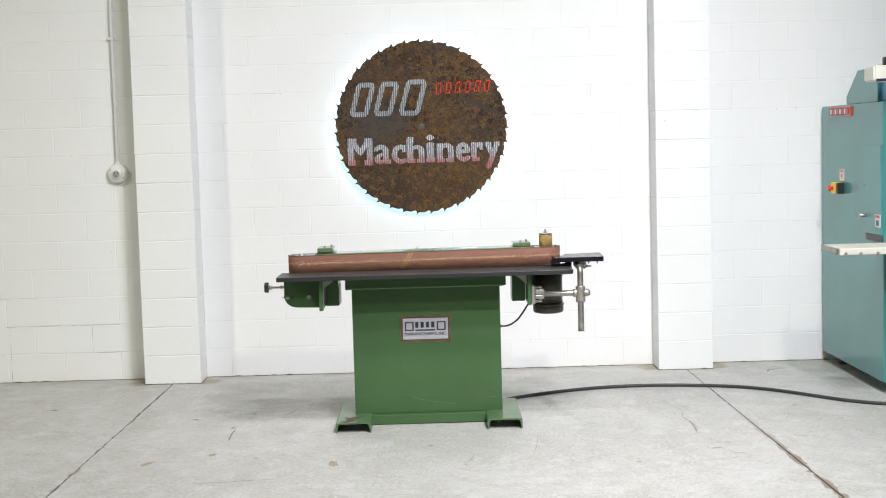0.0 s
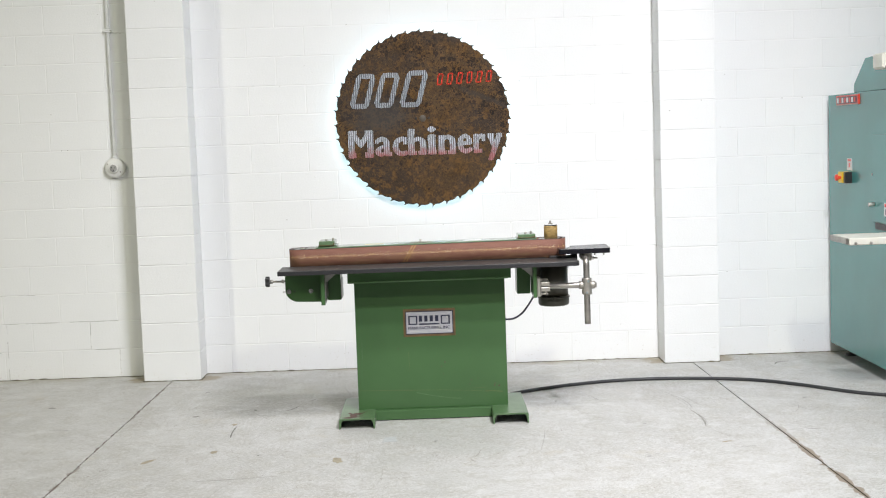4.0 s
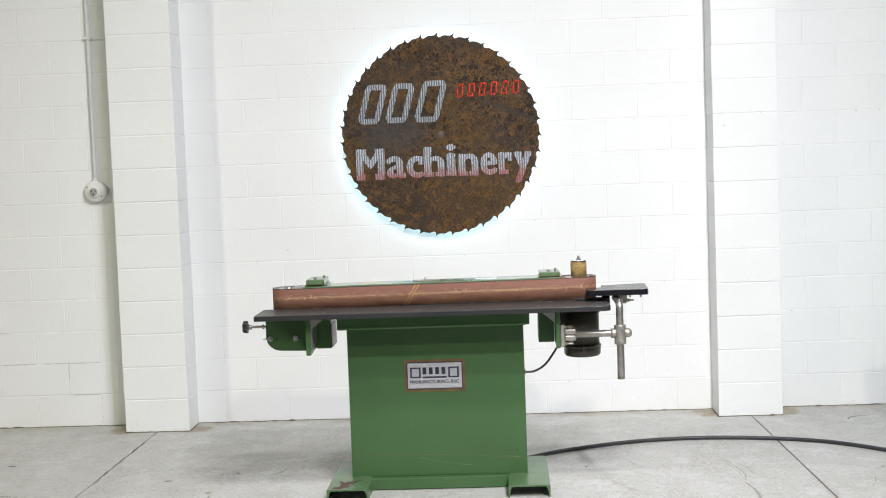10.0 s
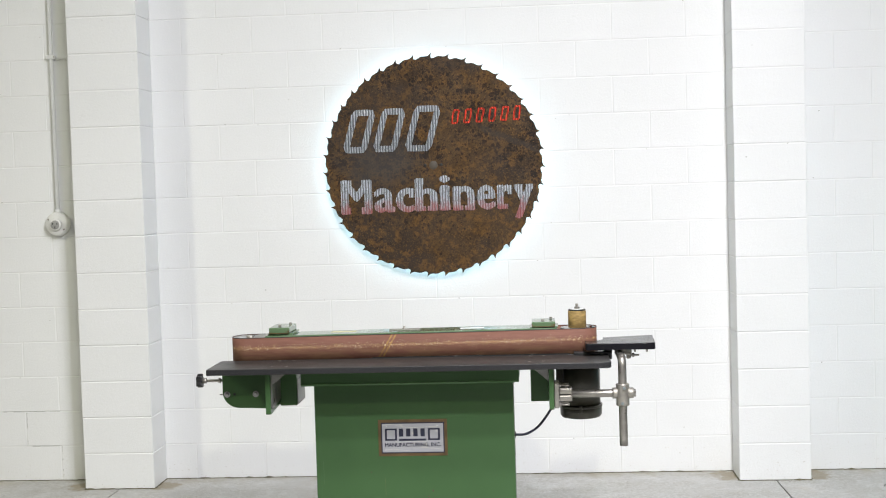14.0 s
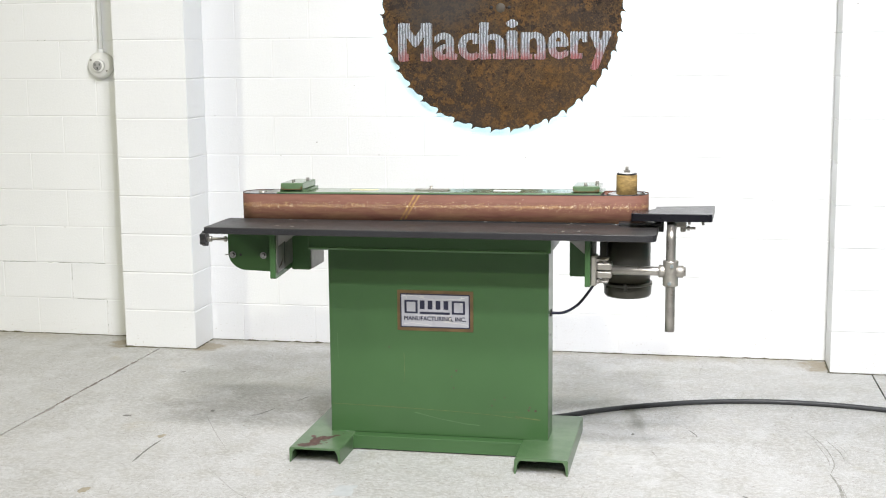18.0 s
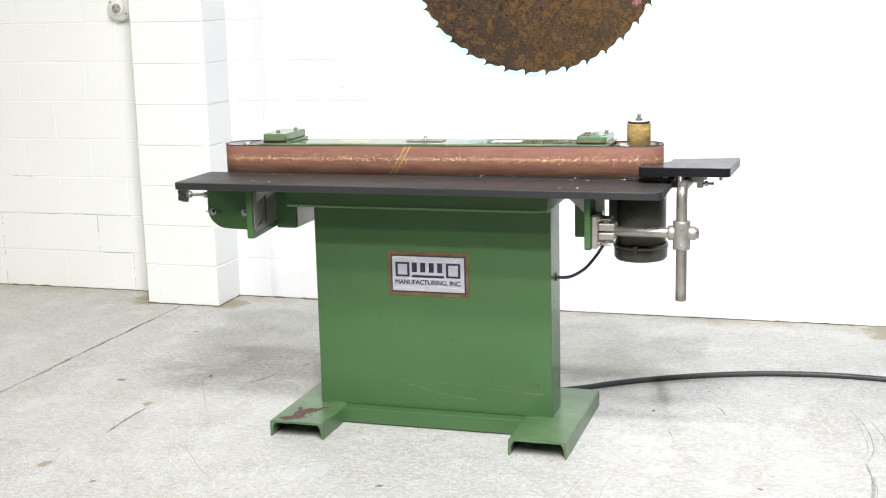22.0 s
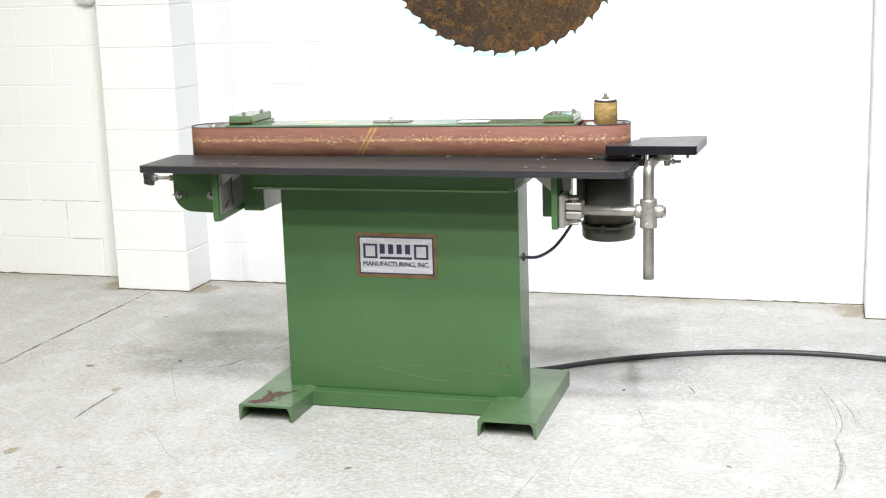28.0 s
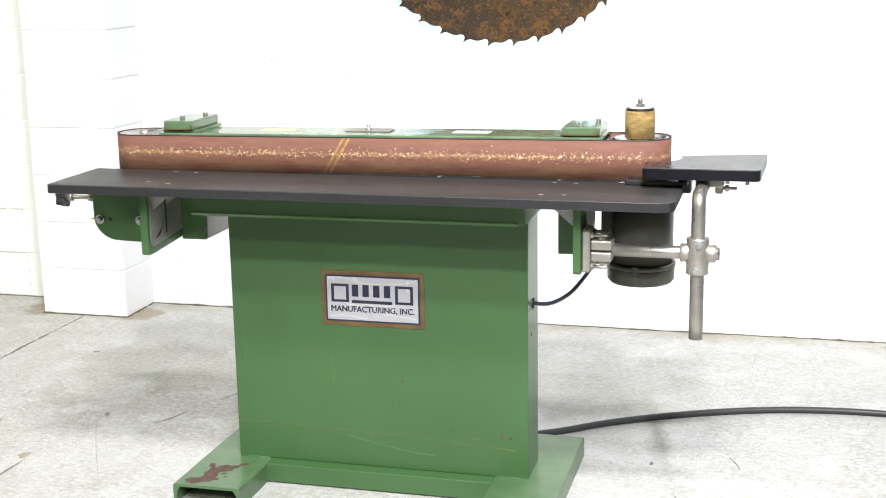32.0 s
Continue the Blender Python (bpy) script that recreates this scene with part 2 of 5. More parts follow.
def rust():
    n = Nodes("rusted_blade_steel")
    p = n.world_place()
    flat = n.add("ShaderNodeCombineXYZ")
    n.link(n.axis(p, 0), flat.inputs[0])
    n.link(n.axis(p, 2), flat.inputs[1])
    flat = flat.outputs[0]
    col = n.mix(n.ramp(n.noise(2.6, 6, 0.65, vec=p), 0.40, 0.60), (0.038, 0.025, 0.016), (0.074, 0.041, 0.015))
    col = n.mix(n.ramp(n.noise(26, 8, 0.72, vec=p), 0.49, 0.56, 0, 0.7), col, (0.145, 0.070, 0.017))
    col = n.mix(n.ramp(n.noise(60, 7, 0.76, vec=p), 0.52, 0.57, 0, 0.62), col, (0.027, 0.016, 0.010))
    # round dark pits, crowded in places
    field = n.ramp(n.noise(3.0, 4, vec=p), 0.40, 0.56, 0.25, 1.0)
    upper = n.ramp(n.axis(p, 2), 1.40, 1.90, 0.35, 1.0)
    for scale, top, shift in ((30, 0.55, 0.0), (52, 0.55, 3.7), (90, 0.5, 5.3), (15, 0.42, 9.1)):
        m = n.add("ShaderNodeMapping")
        n.link(flat, m.inputs["Vector"])
        m.inputs["Location"].default_value = (shift, shift, 0)
        cell = n.add("ShaderNodeTexVoronoi", voronoi_dimensions="2D")
        n.link(m.outputs[0], cell.inputs["Vector"])
        cell.inputs["Scale"].default_value = scale
        pick = n.axis(cell.outputs["Color"], 0)
        size = n.math("MULTIPLY", n.math("MULTIPLY", n.ramp(pick, 0.40, 1.0, 0.0, top), field), upper)
        edge = n.math("ADD", cell.outputs["Distance"], n.ramp(n.noise(scale * 3.0, 4, 0.7, vec=p), 0.3, 0.7, -0.12, 0.12))
        col = n.mix(n.math("MULTIPLY", n.math("LESS_THAN", edge, size), 0.85), col, (0.011, 0.007, 0.006))
    col = n.mix(n.ramp(n.noise(150, 4, 0.75, vec=p), 0.59, 0.62, 0, 0.7), col, (0.22, 0.115, 0.03))
    col = n.mix(n.ramp(n.noise(1.5, 5, 0.6, vec=n.scaled(p, (1, 1, 1.6))), 0.52, 0.62, 0, 0.5), col, (0.028, 0.021, 0.017))
    # a dull grey smear west of the hub and a dark slanting streak
    x, z = n.axis(p, 0), n.axis(p, 2)
    d = n.math("ADD", n.math("POWER", n.math("MULTIPLY", n.math("ADD", x, 0.42), 3.6), 2.0), n.math("POWER", n.math("MULTIPLY", n.math("SUBTRACT", z, 1.79), 6.0), 2.0))
    d = n.math("ADD", d, n.ramp(n.noise(6, 6, 0.7, vec=p), 0.3, 0.7, -0.5, 0.5))
    col = n.mix(n.ramp(d, 0.1, 1.1, 0.7, 0.0), col, (0.048, 0.043, 0.040))
    lean = n.math("ABSOLUTE", n.math("ADD", n.math("SUBTRACT", z, 1.912), n.math("MULTIPLY", n.math("SUBTRACT", x, 0.273), 0.42)))
    streak = n.math("MULTIPLY", n.ramp(lean, 0.010, 0.024, 1.0, 0.0), n.math("MULTIPLY", n.ramp(x, 0.08, 0.16, 0.0, 1.0), n.ramp(x, 0.42, 0.47, 1.0, 0.0)))
    col = n.mix(n.math("MULTIPLY", streak, n.ramp(n.noise(25, 5, 0.7, vec=p), 0.35, 0.6, 0.3, 0.8)), col, (0.040, 0.033, 0.026))
    n.bump(n.noise(60, 6, 0.7, vec=p), 0.4, 0.002)
    return n.finish(col, n.ramp(n.noise(9, 5, vec=p), 0.3, 0.7, 0.55, 0.85), 0.0, Specular_IOR_Level=0.3)


def brushed(name, colour, low=None):
    """Ground aluminium with upright grinder swirls; low tints the foot of it."""
    n = Nodes(name)
    p = n.world_place()
    wave = n.add("ShaderNodeTexWave", wave_type="BANDS", bands_direction="X")
    n.link(p, wave.inputs["Vector"])
    wave.inputs["Scale"].default_value, wave.inputs["Distortion"].default_value = 21.0, 2.4
    wave.inputs["Detail"].default_value, wave.inputs["Detail Scale"].default_value = 3, 1.6
    grain = n.noise(60, 3, vec=n.scaled(p, (4, 1, 0.4)))
    band = n.math("MULTIPLY", wave.outputs["Fac"], grain)
    col = n.mix(n.ramp(band, 0.12, 0.42), tuple(c * 0.27 for c in colour), colour)
    if low:
        z = n.math("ADD", n.axis(p, 2), n.ramp(n.noise(30, 4, vec=p), 0.3, 0.7, -0.03, 0.03))
        col = n.mix(n.ramp(z, 1.585, 1.505, 0.0, 0.75), col, low)
    n.bump(band, 0.6, 0.004)
    return n.finish(col, n.ramp(band, 0, 0.6, 0.45, 0.25), 0.8)


def belt_cloth():
    n = Nodes("worn_sanding_belt")
    p = n.world_place()
    z = n.axis(p, 2)
    x = n.axis(p, 0)
    col = n.mix(n.ramp(n.noise(30, 5, vec=n.scaled(p, (0.3, 1, 2.5))), 0.3, 0.7), (0.150, 0.066, 0.045), (0.205, 0.094, 0.066))
    col = n.mix(n.ramp(n.noise(420, 3, vec=p), 0.5, 0.7, 0, 0.5), col, (0.13, 0.053, 0.042))
    # resin smears towards the lower edge
    low = n.math("MULTIPLY", n.ramp(z, 0.962, 0.938, 0, 1), n.ramp(n.noise(14, 6, 0.65, vec=n.scaled(p, (0.5, 1, 3))), 0.40, 0.62))
    col = n.mix(n.math("MULTIPLY", low, 0.55), col, (0.27, 0.16, 0.085))
    # light flecks and a worn line at mid height
    away = n.math("ABSOLUTE", n.math("SUBTRACT", n.math("SUBTRACT", z, 0.968), n.math("MULTIPLY", x, 0.008)))
    line = n.math("MULTIPLY", n.ramp(away, 0.0, 0.007, 1, 0), n.ramp(n.noise(11, 4, vec=p), 0.4, 0.6, 0.1, 0.9))
    col = n.mix(n.math("MULTIPLY", line, 0.6), col, (0.36, 0.22, 0.09))
    dots = n.add("ShaderNodeTexVoronoi")
    n.link(p, dots.inputs["Vector"])
    dots.inputs["Scale"].default_value = 230
    size = n.math("MULTIPLY", n.ramp(away, 0.001, 0.024, 0.66, 0.06), n.ramp(n.noise(150, 2, vec=p), 0.46, 0.66, 0, 1))
    col = n.mix(n.math("LESS_THAN", dots.outputs["Distance"], size), col, (0.50, 0.34, 0.16))
    # slanting splice
    lean = n.math("SUBTRACT", n.math("SUBTRACT", x, -0.252), n.math("MULTIPLY", n.math("SUBTRACT", z, 0.932), 0.6))
    splice = n.math("MULTIPLY", n.ramp(n.math("ABSOLUTE", n.math("SUBTRACT", n.math("ABSOLUTE", lean), 0.008)), 0.002, 0.006, 1, 0), n.ramp(n.noise(60, 4, vec=p), 0.35, 0.6, 0.2, 1.0))
    col = n.mix(splice, col, (0.34, 0.2, 0.06))
    n.bump(n.noise(500, 2, vec=p), 0.4, 0.0006)
    return n.finish(col, 0.7, Specular_IOR_Level=0.32)


def table_black(name, base, top, speck, rough):
    n = Nodes(name)
    p = n.world_place()
    col = n.mix(n.ramp(n.noise(5, 5, vec=n.scaled(p, (0.5, 2, 2))), 0.3, 0.7), base, top)
    col = n.mix(n.ramp(n.noise(330, 3, 0.7, vec=p), 0.58, 0.63, 0, 0.7), col, speck)
    n.bump(n.noise(330, 2, vec=p), 0.5, 0.0008)
    return n.finish(col, n.ramp(n.noise(7, 4, vec=p), 0.3, 0.7, rough, rough + 0.13), Specular_IOR_Level=0.4)


def green_paint(name="green_machine_enamel", dust_sheen=0.0, gloss=0.35):
    n = Nodes(name)
    p = n.world_place()
    col = n.mix(n.ramp(n.noise(2.2, 5, vec=p), 0.3, 0.7), (0.044, 0.104, 0.036), (0.054, 0.123, 0.044))
    col = n.mix(n.ramp(n.noise(40, 5, 0.7, vec=p), 0.74, 0.80, 0, 0.35), col, (0.08, 0.16, 0.07))
    # pale mottling: dust, and on the cover and caps also the wall's painted reflection
    if dust_sheen:
        col = n.mix(n.ramp(n.noise(7, 7, 0.7, vec=p), 0.40, 0.62, dust_sheen * 0.3, dust_sheen), col, (0.17, 0.235, 0.145))
    # a long handling scratch along the lower third
    z = n.axis(p, 2)
    line = n.math("ABSOLUTE", n.math("SUBTRACT", z, n.ramp(n.noise(1.2, 2, vec=p), 0.3, 0.7, 0.155, 0.175)))
    worn = n.math("MULTIPLY", n.ramp(line, 0.0008, 0.002, 1, 0), n.ramp(n.noise(6, 4, vec=p), 0.45, 0.6))
    col = n.mix(n.math("MULTIPLY", worn, 0.38), col, (0.15, 0.12, 0.055))
    n.bump(n.noise(160, 3, vec=p), 0.05, 0.001)
    return n.finish(col, n.ramp(n.noise(3, 3, vec=p), 0.3, 0.7, 0.38, 0.44), Specular_IOR_Level=0.28, Coat_Weight=gloss, Coat_Roughness=0.16 if gloss < 0.5 else 0.09)


def spindle_sleeve():
    n = Nodes("worn_sanding_sleeve")
    p = n.world_place()
    col = n.mix(n.ramp(n.noise(22, 6, 0.7, vec=n.scaled(p, (1, 1, 4))), 0.35, 0.65), (0.15, 0.095, 0.03), (0.36, 0.245, 0.08))
    col = n.mix(n.ramp(n.noise(200, 3, vec=p), 0.5, 0.7, 0, 0.5), col, (0.12, 0.07, 0.03))
    n.bump(n.noise(300, 2, vec=p), 0.4, 0.0008)
    return n.finish(col, 0.8)


def glow(name, colour, strength):
    n = Nodes(name)
    n.put(n.bsdf.inputs["Emission Color"], (*colour, 1))
    n.bsdf.inputs["Emission Strength"].default_value = strength
    return n.finish((0.8, 0.8, 0.8), 0.5)


WALL, JOINT, FLOOR, RUST = wall_paint(), joint_paint(), floor_concrete(), rust()
GREEN, GREEN_DUSTY = green_paint(), green_paint("dusty_green_enamel", 0.38)
# cover and caps: dust plus the white wall's glancing reflection put into the colour
GREEN_TOP = green_paint("dusty_wall_sheen_green_enamel", 0.8, 1.0)
# TABLE is lighter and browner than TABLE_EDGE: belt's reflection put into the colour
BELT, TABLE, SLEEVE = belt_cloth(), table_black("textured_black_sheen_top", (0.025, 0.024, 0.024), (0.042, 0.040, 0.039), (0.055, 0.05, 0.052), 0.36), spindle_sleeve()
TABLE_EDGE = table_black("grainy_black_shaded_edge", (0.010, 0.010, 0.012), (0.017, 0.017, 0.019), (0.055, 0.055, 0.062), 0.6)
# greys of the unseen walls and ceiling, kept low to limit bounced light
PLAIN_WALL = coat("unseen_hall_wall_grey", (0.30, 0.31, 0.30), 0.7, 0.05, 1.5, 40, 0.1)
CEILING = coat("unseen_ceiling_grey", (0.26, 0.27, 0.26), 0.8, 0.05, 1.5, 40, 0.1)
ALU = brushed("ground_aluminium", (0.50, 0.54, 0.59))
ALU_RED = brushed("ground_aluminium_red_foot", (0.84, 0.89, 0.98), (0.50, 0.12, 0.11))
RED_ALU = brushed("red_ground_aluminium", (0.92, 0.085, 0.045))
STEEL = coat("turned_steel", (0.40, 0.38, 0.35), 0.44, 0.22, 16, 220, 0.15, 0.9, (0.25, 0.22, 0.19), 0.62)
DULL_STEEL = coat("dull_steel", (0.36, 0.345, 0.32), 0.42, 0.2, 18, 200, 0.1, 0.9, (0.16, 0.10, 0.06), 0.70)
CAST = coat("cast_aluminium", (0.43, 0.41, 0.37), 0.5, 0.2, 24, 240, 0.35, 0.85, (0.30, 0.25, 0.19), 0.64)
FACE = coat("ground_steel_face", (0.27, 0.265, 0.25), 0.45, 0.22, 10, 150, 0.12, 0.5, (0.18, 0.15, 0.12), 0.66)
BARE = coat("bare_steel_plate", (0.40, 0.395, 0.375), 0.5, 0.18, 14, 180, 0.12, 0.35, (0.28, 0.25, 0.22), 0.64)
ZINC = coat("zinc_plated_screw", (0.55, 0.62, 0.64), 0.3, 0.1, 20, 200, 0.05, 0.9)
DRUM = coat("polished_drum_steel", (0.62, 0.62, 0.62), 0.22, 0.06, 10, 200, 0.03, 1.0)
BLACK = coat("black_plastic", (0.016, 0.016, 0.017), 0.4, 0.15, 20, 300, 0.1)
RUBBER = coat("black_cable_rubber", (0.030, 0.032, 0.034), 0.5, 0.2, 14, 220, 0.15)
MOTOR = coat("olive_motor_enamel", (0.056, 0.053, 0.041), 0.35, 0.15, 9, 200, 0.08)
SIDE_TOP = coat("gloss_black_table", (0.016, 0.016, 0.02), 0.24, 0.25, 9, 320, 0.06, 0, (0.12, 0.12, 0.12), 0.74)
# edges darker than SIDE_TOP: their weaker reflection is put into the colour; chips are wear
EDGE_BLACK = coat("chipped_black_shaded_edge", (0.007, 0.007, 0.010), 0.30, 0.25, 9, 320, 0.1, 0, (0.16, 0.16, 0.16), 0.68, 0.3)
DUST = coat("dusty_black_ledge", (0.022, 0.022, 0.022), 0.95, 0.3, 30, 400, 0.5, 0, (0.2, 0.19, 0.18), 0.60, 0.1)
GALV = coat("pale_grey_conduit", (0.70, 0.71, 0.70), 0.5, 0.06, 12, 200, 0.05)
WHITE_PLASTIC = coat("white_outlet_plastic", (0.72, 0.72, 0.70), 0.4, 0.04, 20, 200, 0.04)
TEAL = coat("teal_machine_enamel", (0.062, 0.250, 0.240), 0.19, 0.06, 3, 160, 0.03, 0, None, 0.75, 0.6)
DEEP_TEAL = coat("deep_teal_enamel", (0.03, 0.30, 0.27), 0.3, 0.08, 3, 160, 0.05)
BLUE = coat("blue_enamel", (0.03, 0.24, 0.42), 0.35, 0.08, 5, 160, 0.05)
CREAM = coat("cream_enamel", (0.66, 0.65, 0.58), 0.4, 0.08, 8, 200, 0.06, 0, (0.3, 0.26, 0.2), 0.72)
YELLOW = coat("yellow_plastic", (0.80, 0.56, 0.02), 0.4, 0.05, 20, 200, 0.04)
REDP = coat("red_plastic", (0.62, 0.05, 0.025), 0.35, 0.06, 20, 200, 0.04)
PLATE_WHITE = coat("wrinkled_white_foil", (0.40, 0.40, 0.43), 0.3, 0.05, 9, 60, 0.25, 0, (0.52, 0.51, 0.48), 0.62)
PLATE_GOLD = coat("brown_gold_edge", (0.125, 0.078, 0.032), 0.4, 0.3, 20, 200, 0.1)
NAVY = coat("navy_print", (0.018, 0.020, 0.045), 0.4, 0.1, 20, 200, 0.03)
PAPER = coat("white_sticker_paper", (0.72, 0.73, 0.74), 0.5, 0.04, 20, 200, 0.04)
PALE_YELLOW = coat("faded_yellow_sticker", (0.58, 0.54, 0.32), 0.5, 0.06, 20, 200, 0.04)
DIRT = coat("dark_joint_dirt", (0.06, 0.05, 0.04), 0.9, 0.3, 8, 90, 0.4)
CAULK = coat("brown_base_caulk", (0.12, 0.108, 0.066), 0.85, 0.45, 9, 90, 0.4, 0, (0.5, 0.48, 0.42), 0.60)
SCUFF = coat("grey_rubber_scuff", (0.18, 0.175, 0.16), 0.7, 0.3, 25, 120, 0.1)
TAN_SCUFF = coat("tan_smear", (0.34, 0.30, 0.22), 0.7, 0.25, 45, 120, 0.1)
BLUE_SCUFF = coat("blue_grey_patch", (0.455, 0.475, 0.475), 0.6, 0.1, 25, 120, 0.1)
RUST_CHIP = coat("bare_rusty_metal", (0.085, 0.045, 0.035), 0.7, 0.35, 40, 200, 0.2)
LED = glow("led_strip_light", (0.52, 0.86, 1.0), 12.5)

# ---------------------------------------------------------------- mesh helpers
ORIGIN = {}


def bm_box(a, b, bevel=0.0, bm=None, segments=1):
    own = bmesh.new()
    bmesh.ops.create_cube(own, size=1)
    for v in own.verts:
        v.co = Vector([(a[i] + b[i]) / 2 + v.co[i] * (b[i] - a[i]) for i in range(3)])
    if bevel:
        bmesh.ops.bevel(own, geom=list(own.edges), offset=bevel, segments=segments, affect="EDGES", profile=0.5)
    return merge(bm, own)


def merge(bm, own):
    if bm is None:
        return own
    data = bpy.data.meshes.new("scratch")
    own.to_mesh(data)
    bm.from_mesh(data)
    bpy.data.meshes.remove(data)
    own.free()
    return bm


def axes_for(axis):
    return {"x": ((0, 1, 0), (0, 0, 1), (1, 0, 0)), "y": ((1, 0, 0), (0, 0, 1), (0, 1, 0)), "z": ((1, 0, 0), (0, 1, 0), (0, 0, 1))}[axis]


def bm_prism(points, axis, lo, hi, bevel=0.0, bm=None):
    """An outline in the plane across axis (two coordinates in order), carried from lo to hi."""
    u, v, w = (Vector(a) for a in axes_for(axis))
    own = bmesh.new()
    low = [own.verts.new(u * p + v * q + w * lo) for p, q in points]
    high = [own.verts.new(u * p + v * q + w * hi) for p, q in points]
    own.faces.new(low)
    own.faces.new(high)
    for i in range(len(points)):
        j = (i + 1) % len(points)
        own.faces.new((low[i], low[j], high[j], high[i]))
    bmesh.ops.recalc_face_normals(own, faces=own.faces)
    if bevel:
        bmesh.ops.bevel(own, geom=list(own.edges), offset=bevel, segments=2, affect="EDGES", profile=0.5)
    return merge(bm, own)


def bm_lathe(profile, centre, axis="z", seg=32, bm=None):
    """Rings of (radius, height) round an axis through centre."""
    u, v, w = (Vector(a) for a in axes_for(axis))
    own, c, rings = bmesh.new(), Vector(centre), []
    for r, h in profile:
        if r < 1e-5:
            rings.append([own.verts.new(c + w * h)])
        else:
            rings.append([own.verts.new(c + w * h + u * r * math.cos(k * math.tau / seg) + v * r * math.sin(k * math.tau / seg)) for k in range(seg)])
    for a, b in zip(rings, rings[1:]):
        for k in range(seg):
            l = (k + 1) % seg
            if len(a) == 1 and len(b) > 1:
                own.faces.new((a[0], b[k], b[l]))
            elif len(b) == 1 and len(a) > 1:
                own.faces.new((a[k], a[l], b[0]))
            elif len(a) > 1:
                own.faces.new((a[k], a[l], b[l], b[k]))
    bmesh.ops.recalc_face_normals(own, faces=own.faces)
    for f in own.faces:
        f.smooth = True
    return merge(bm, own)


def bm_cyl(a, b, r, seg=24, edge=0.0, bm=None):
    """A closed rod from a to b, with a small chamfer at the ends."""
    a, b = Vector(a), Vector(b)
    way = b - a
    w = way.normalized()
    u = w.orthogonal().normalized()
    v = w.cross(u)
    own, rings = bmesh.new(), []
    e = edge or r * 0.06
    for rad, h in ((r - e, 0), (r, e), (r, way.length - e), (r - e, way.length)):
        rings.append([own.verts.new(a + w * h + (u * math.cos(k * math.tau / seg) + v * math.sin(k * math.tau / seg)) * rad) for k in range(seg)])
    own.faces.new(rings[0][::-1])
    own.faces.new(rings[-1])
    for p, q in zip(rings, rings[1:]):
        for k in range(seg):
            l = (k + 1) % seg
            own.faces.new((p[k], p[l], q[l], q[k])).smooth = seg > 8
    return merge(bm, own)


def smooth_path(points, steps=8):
    pts = [Vector(p) for p in points]
    out = []
    for i in range(len(pts) - 1):
        p0, p1, p2, p3 = pts[max(i - 1, 0)], pts[i], pts[i + 1], pts[min(i + 2, len(pts) - 1)]
        for s in range(steps):
            t = s / steps
            out.append(0.5 * (2 * p1 + (p2 - p0) * t + (2 * p0 - 5 * p1 + 4 * p2 - p3) * t * t + (3 * p1 - p0 - 3 * p2 + p3) * t ** 3))
    return out + [pts[-1]]


def bm_tube(points, r, seg=16, bm=None):
    own, rings, n = bmesh.new(), [], len(points)
    u = None
    for i, p in enumerate(points):
        w = (Vector(points[min(i + 1, n - 1)]) - Vector(points[max(i - 1, 0)])).normalized()
        u = (u - w * u.dot(w)).normalized() if u else w.orthogonal().normalized()
        v = w.cross(u)
        rings.append([own.verts.new(Vector(p) + (u * math.cos(k * math.tau / seg) + v * math.sin(k * math.tau / seg)) * r) for k in range(seg)])
    own.faces.new(rings[0][::-1])
    own.faces.new(rings[-1])
    for a, b in zip(rings, rings[1:]):
        for k in range(seg):
            l = (k + 1) % seg
            own.faces.new((a[k], a[l], b[l], b[k])).smooth = True
    return merge(bm, own)


def thing(name, at, label, category, group="", kind=""):
    ob = new(name)
    ob.location = at
    ORIGIN[ob.name] = Vector(at)
    return tagged(ob, label, category, group, kind)


def solid(name, bm, material, label="", category="", group="", kind=""):
    """A top-level thing that is one mesh in world places."""
    data = bpy.data.meshes.new(name)
    bm.to_mesh(data)
    bm.free()
    data.materials.append(material)
    ob = new(name, data)
    ORIGIN[ob.name] = Vector((0, 0, 0))
    return tagged(ob, label, category, group, kind)


def part(name, bm, material, parent, label="", kind=""):
    """One mesh object, given in world places, under a thing or a part."""
    at = ORIGIN[parent.name]
    for v in bm.verts:
        v.co -= at
    data = bpy.data.meshes.new(name)
    bm.to_mesh(data)
    bm.free()
    data.materials.append(material)
    ob = new(name, data)
    ob.parent = parent
    ORIGIN[ob.name] = at
    return tagged(ob, label, "", "", kind)


def tilt(bm):
    """The belt head sits a touch higher at its eastern end."""
    for v in bm.verts:
        v.co.z += 0.008 * (v.co.x + 0.13)
    return bm


def hex_bolt(at, way, r, h):
    a = Vector(at)
    return bm_cyl(a, a + Vector(way) * h, r, 6, r * 0.12)


# ---------------------------------------------------------------- the hall
COURSE, LONG = 0.2032, 0.4064
WALL_Y, HALL_Z = 2.68, 6.0
LEFT, RIGHT, BACK = -7.0, 7.0, -10.5


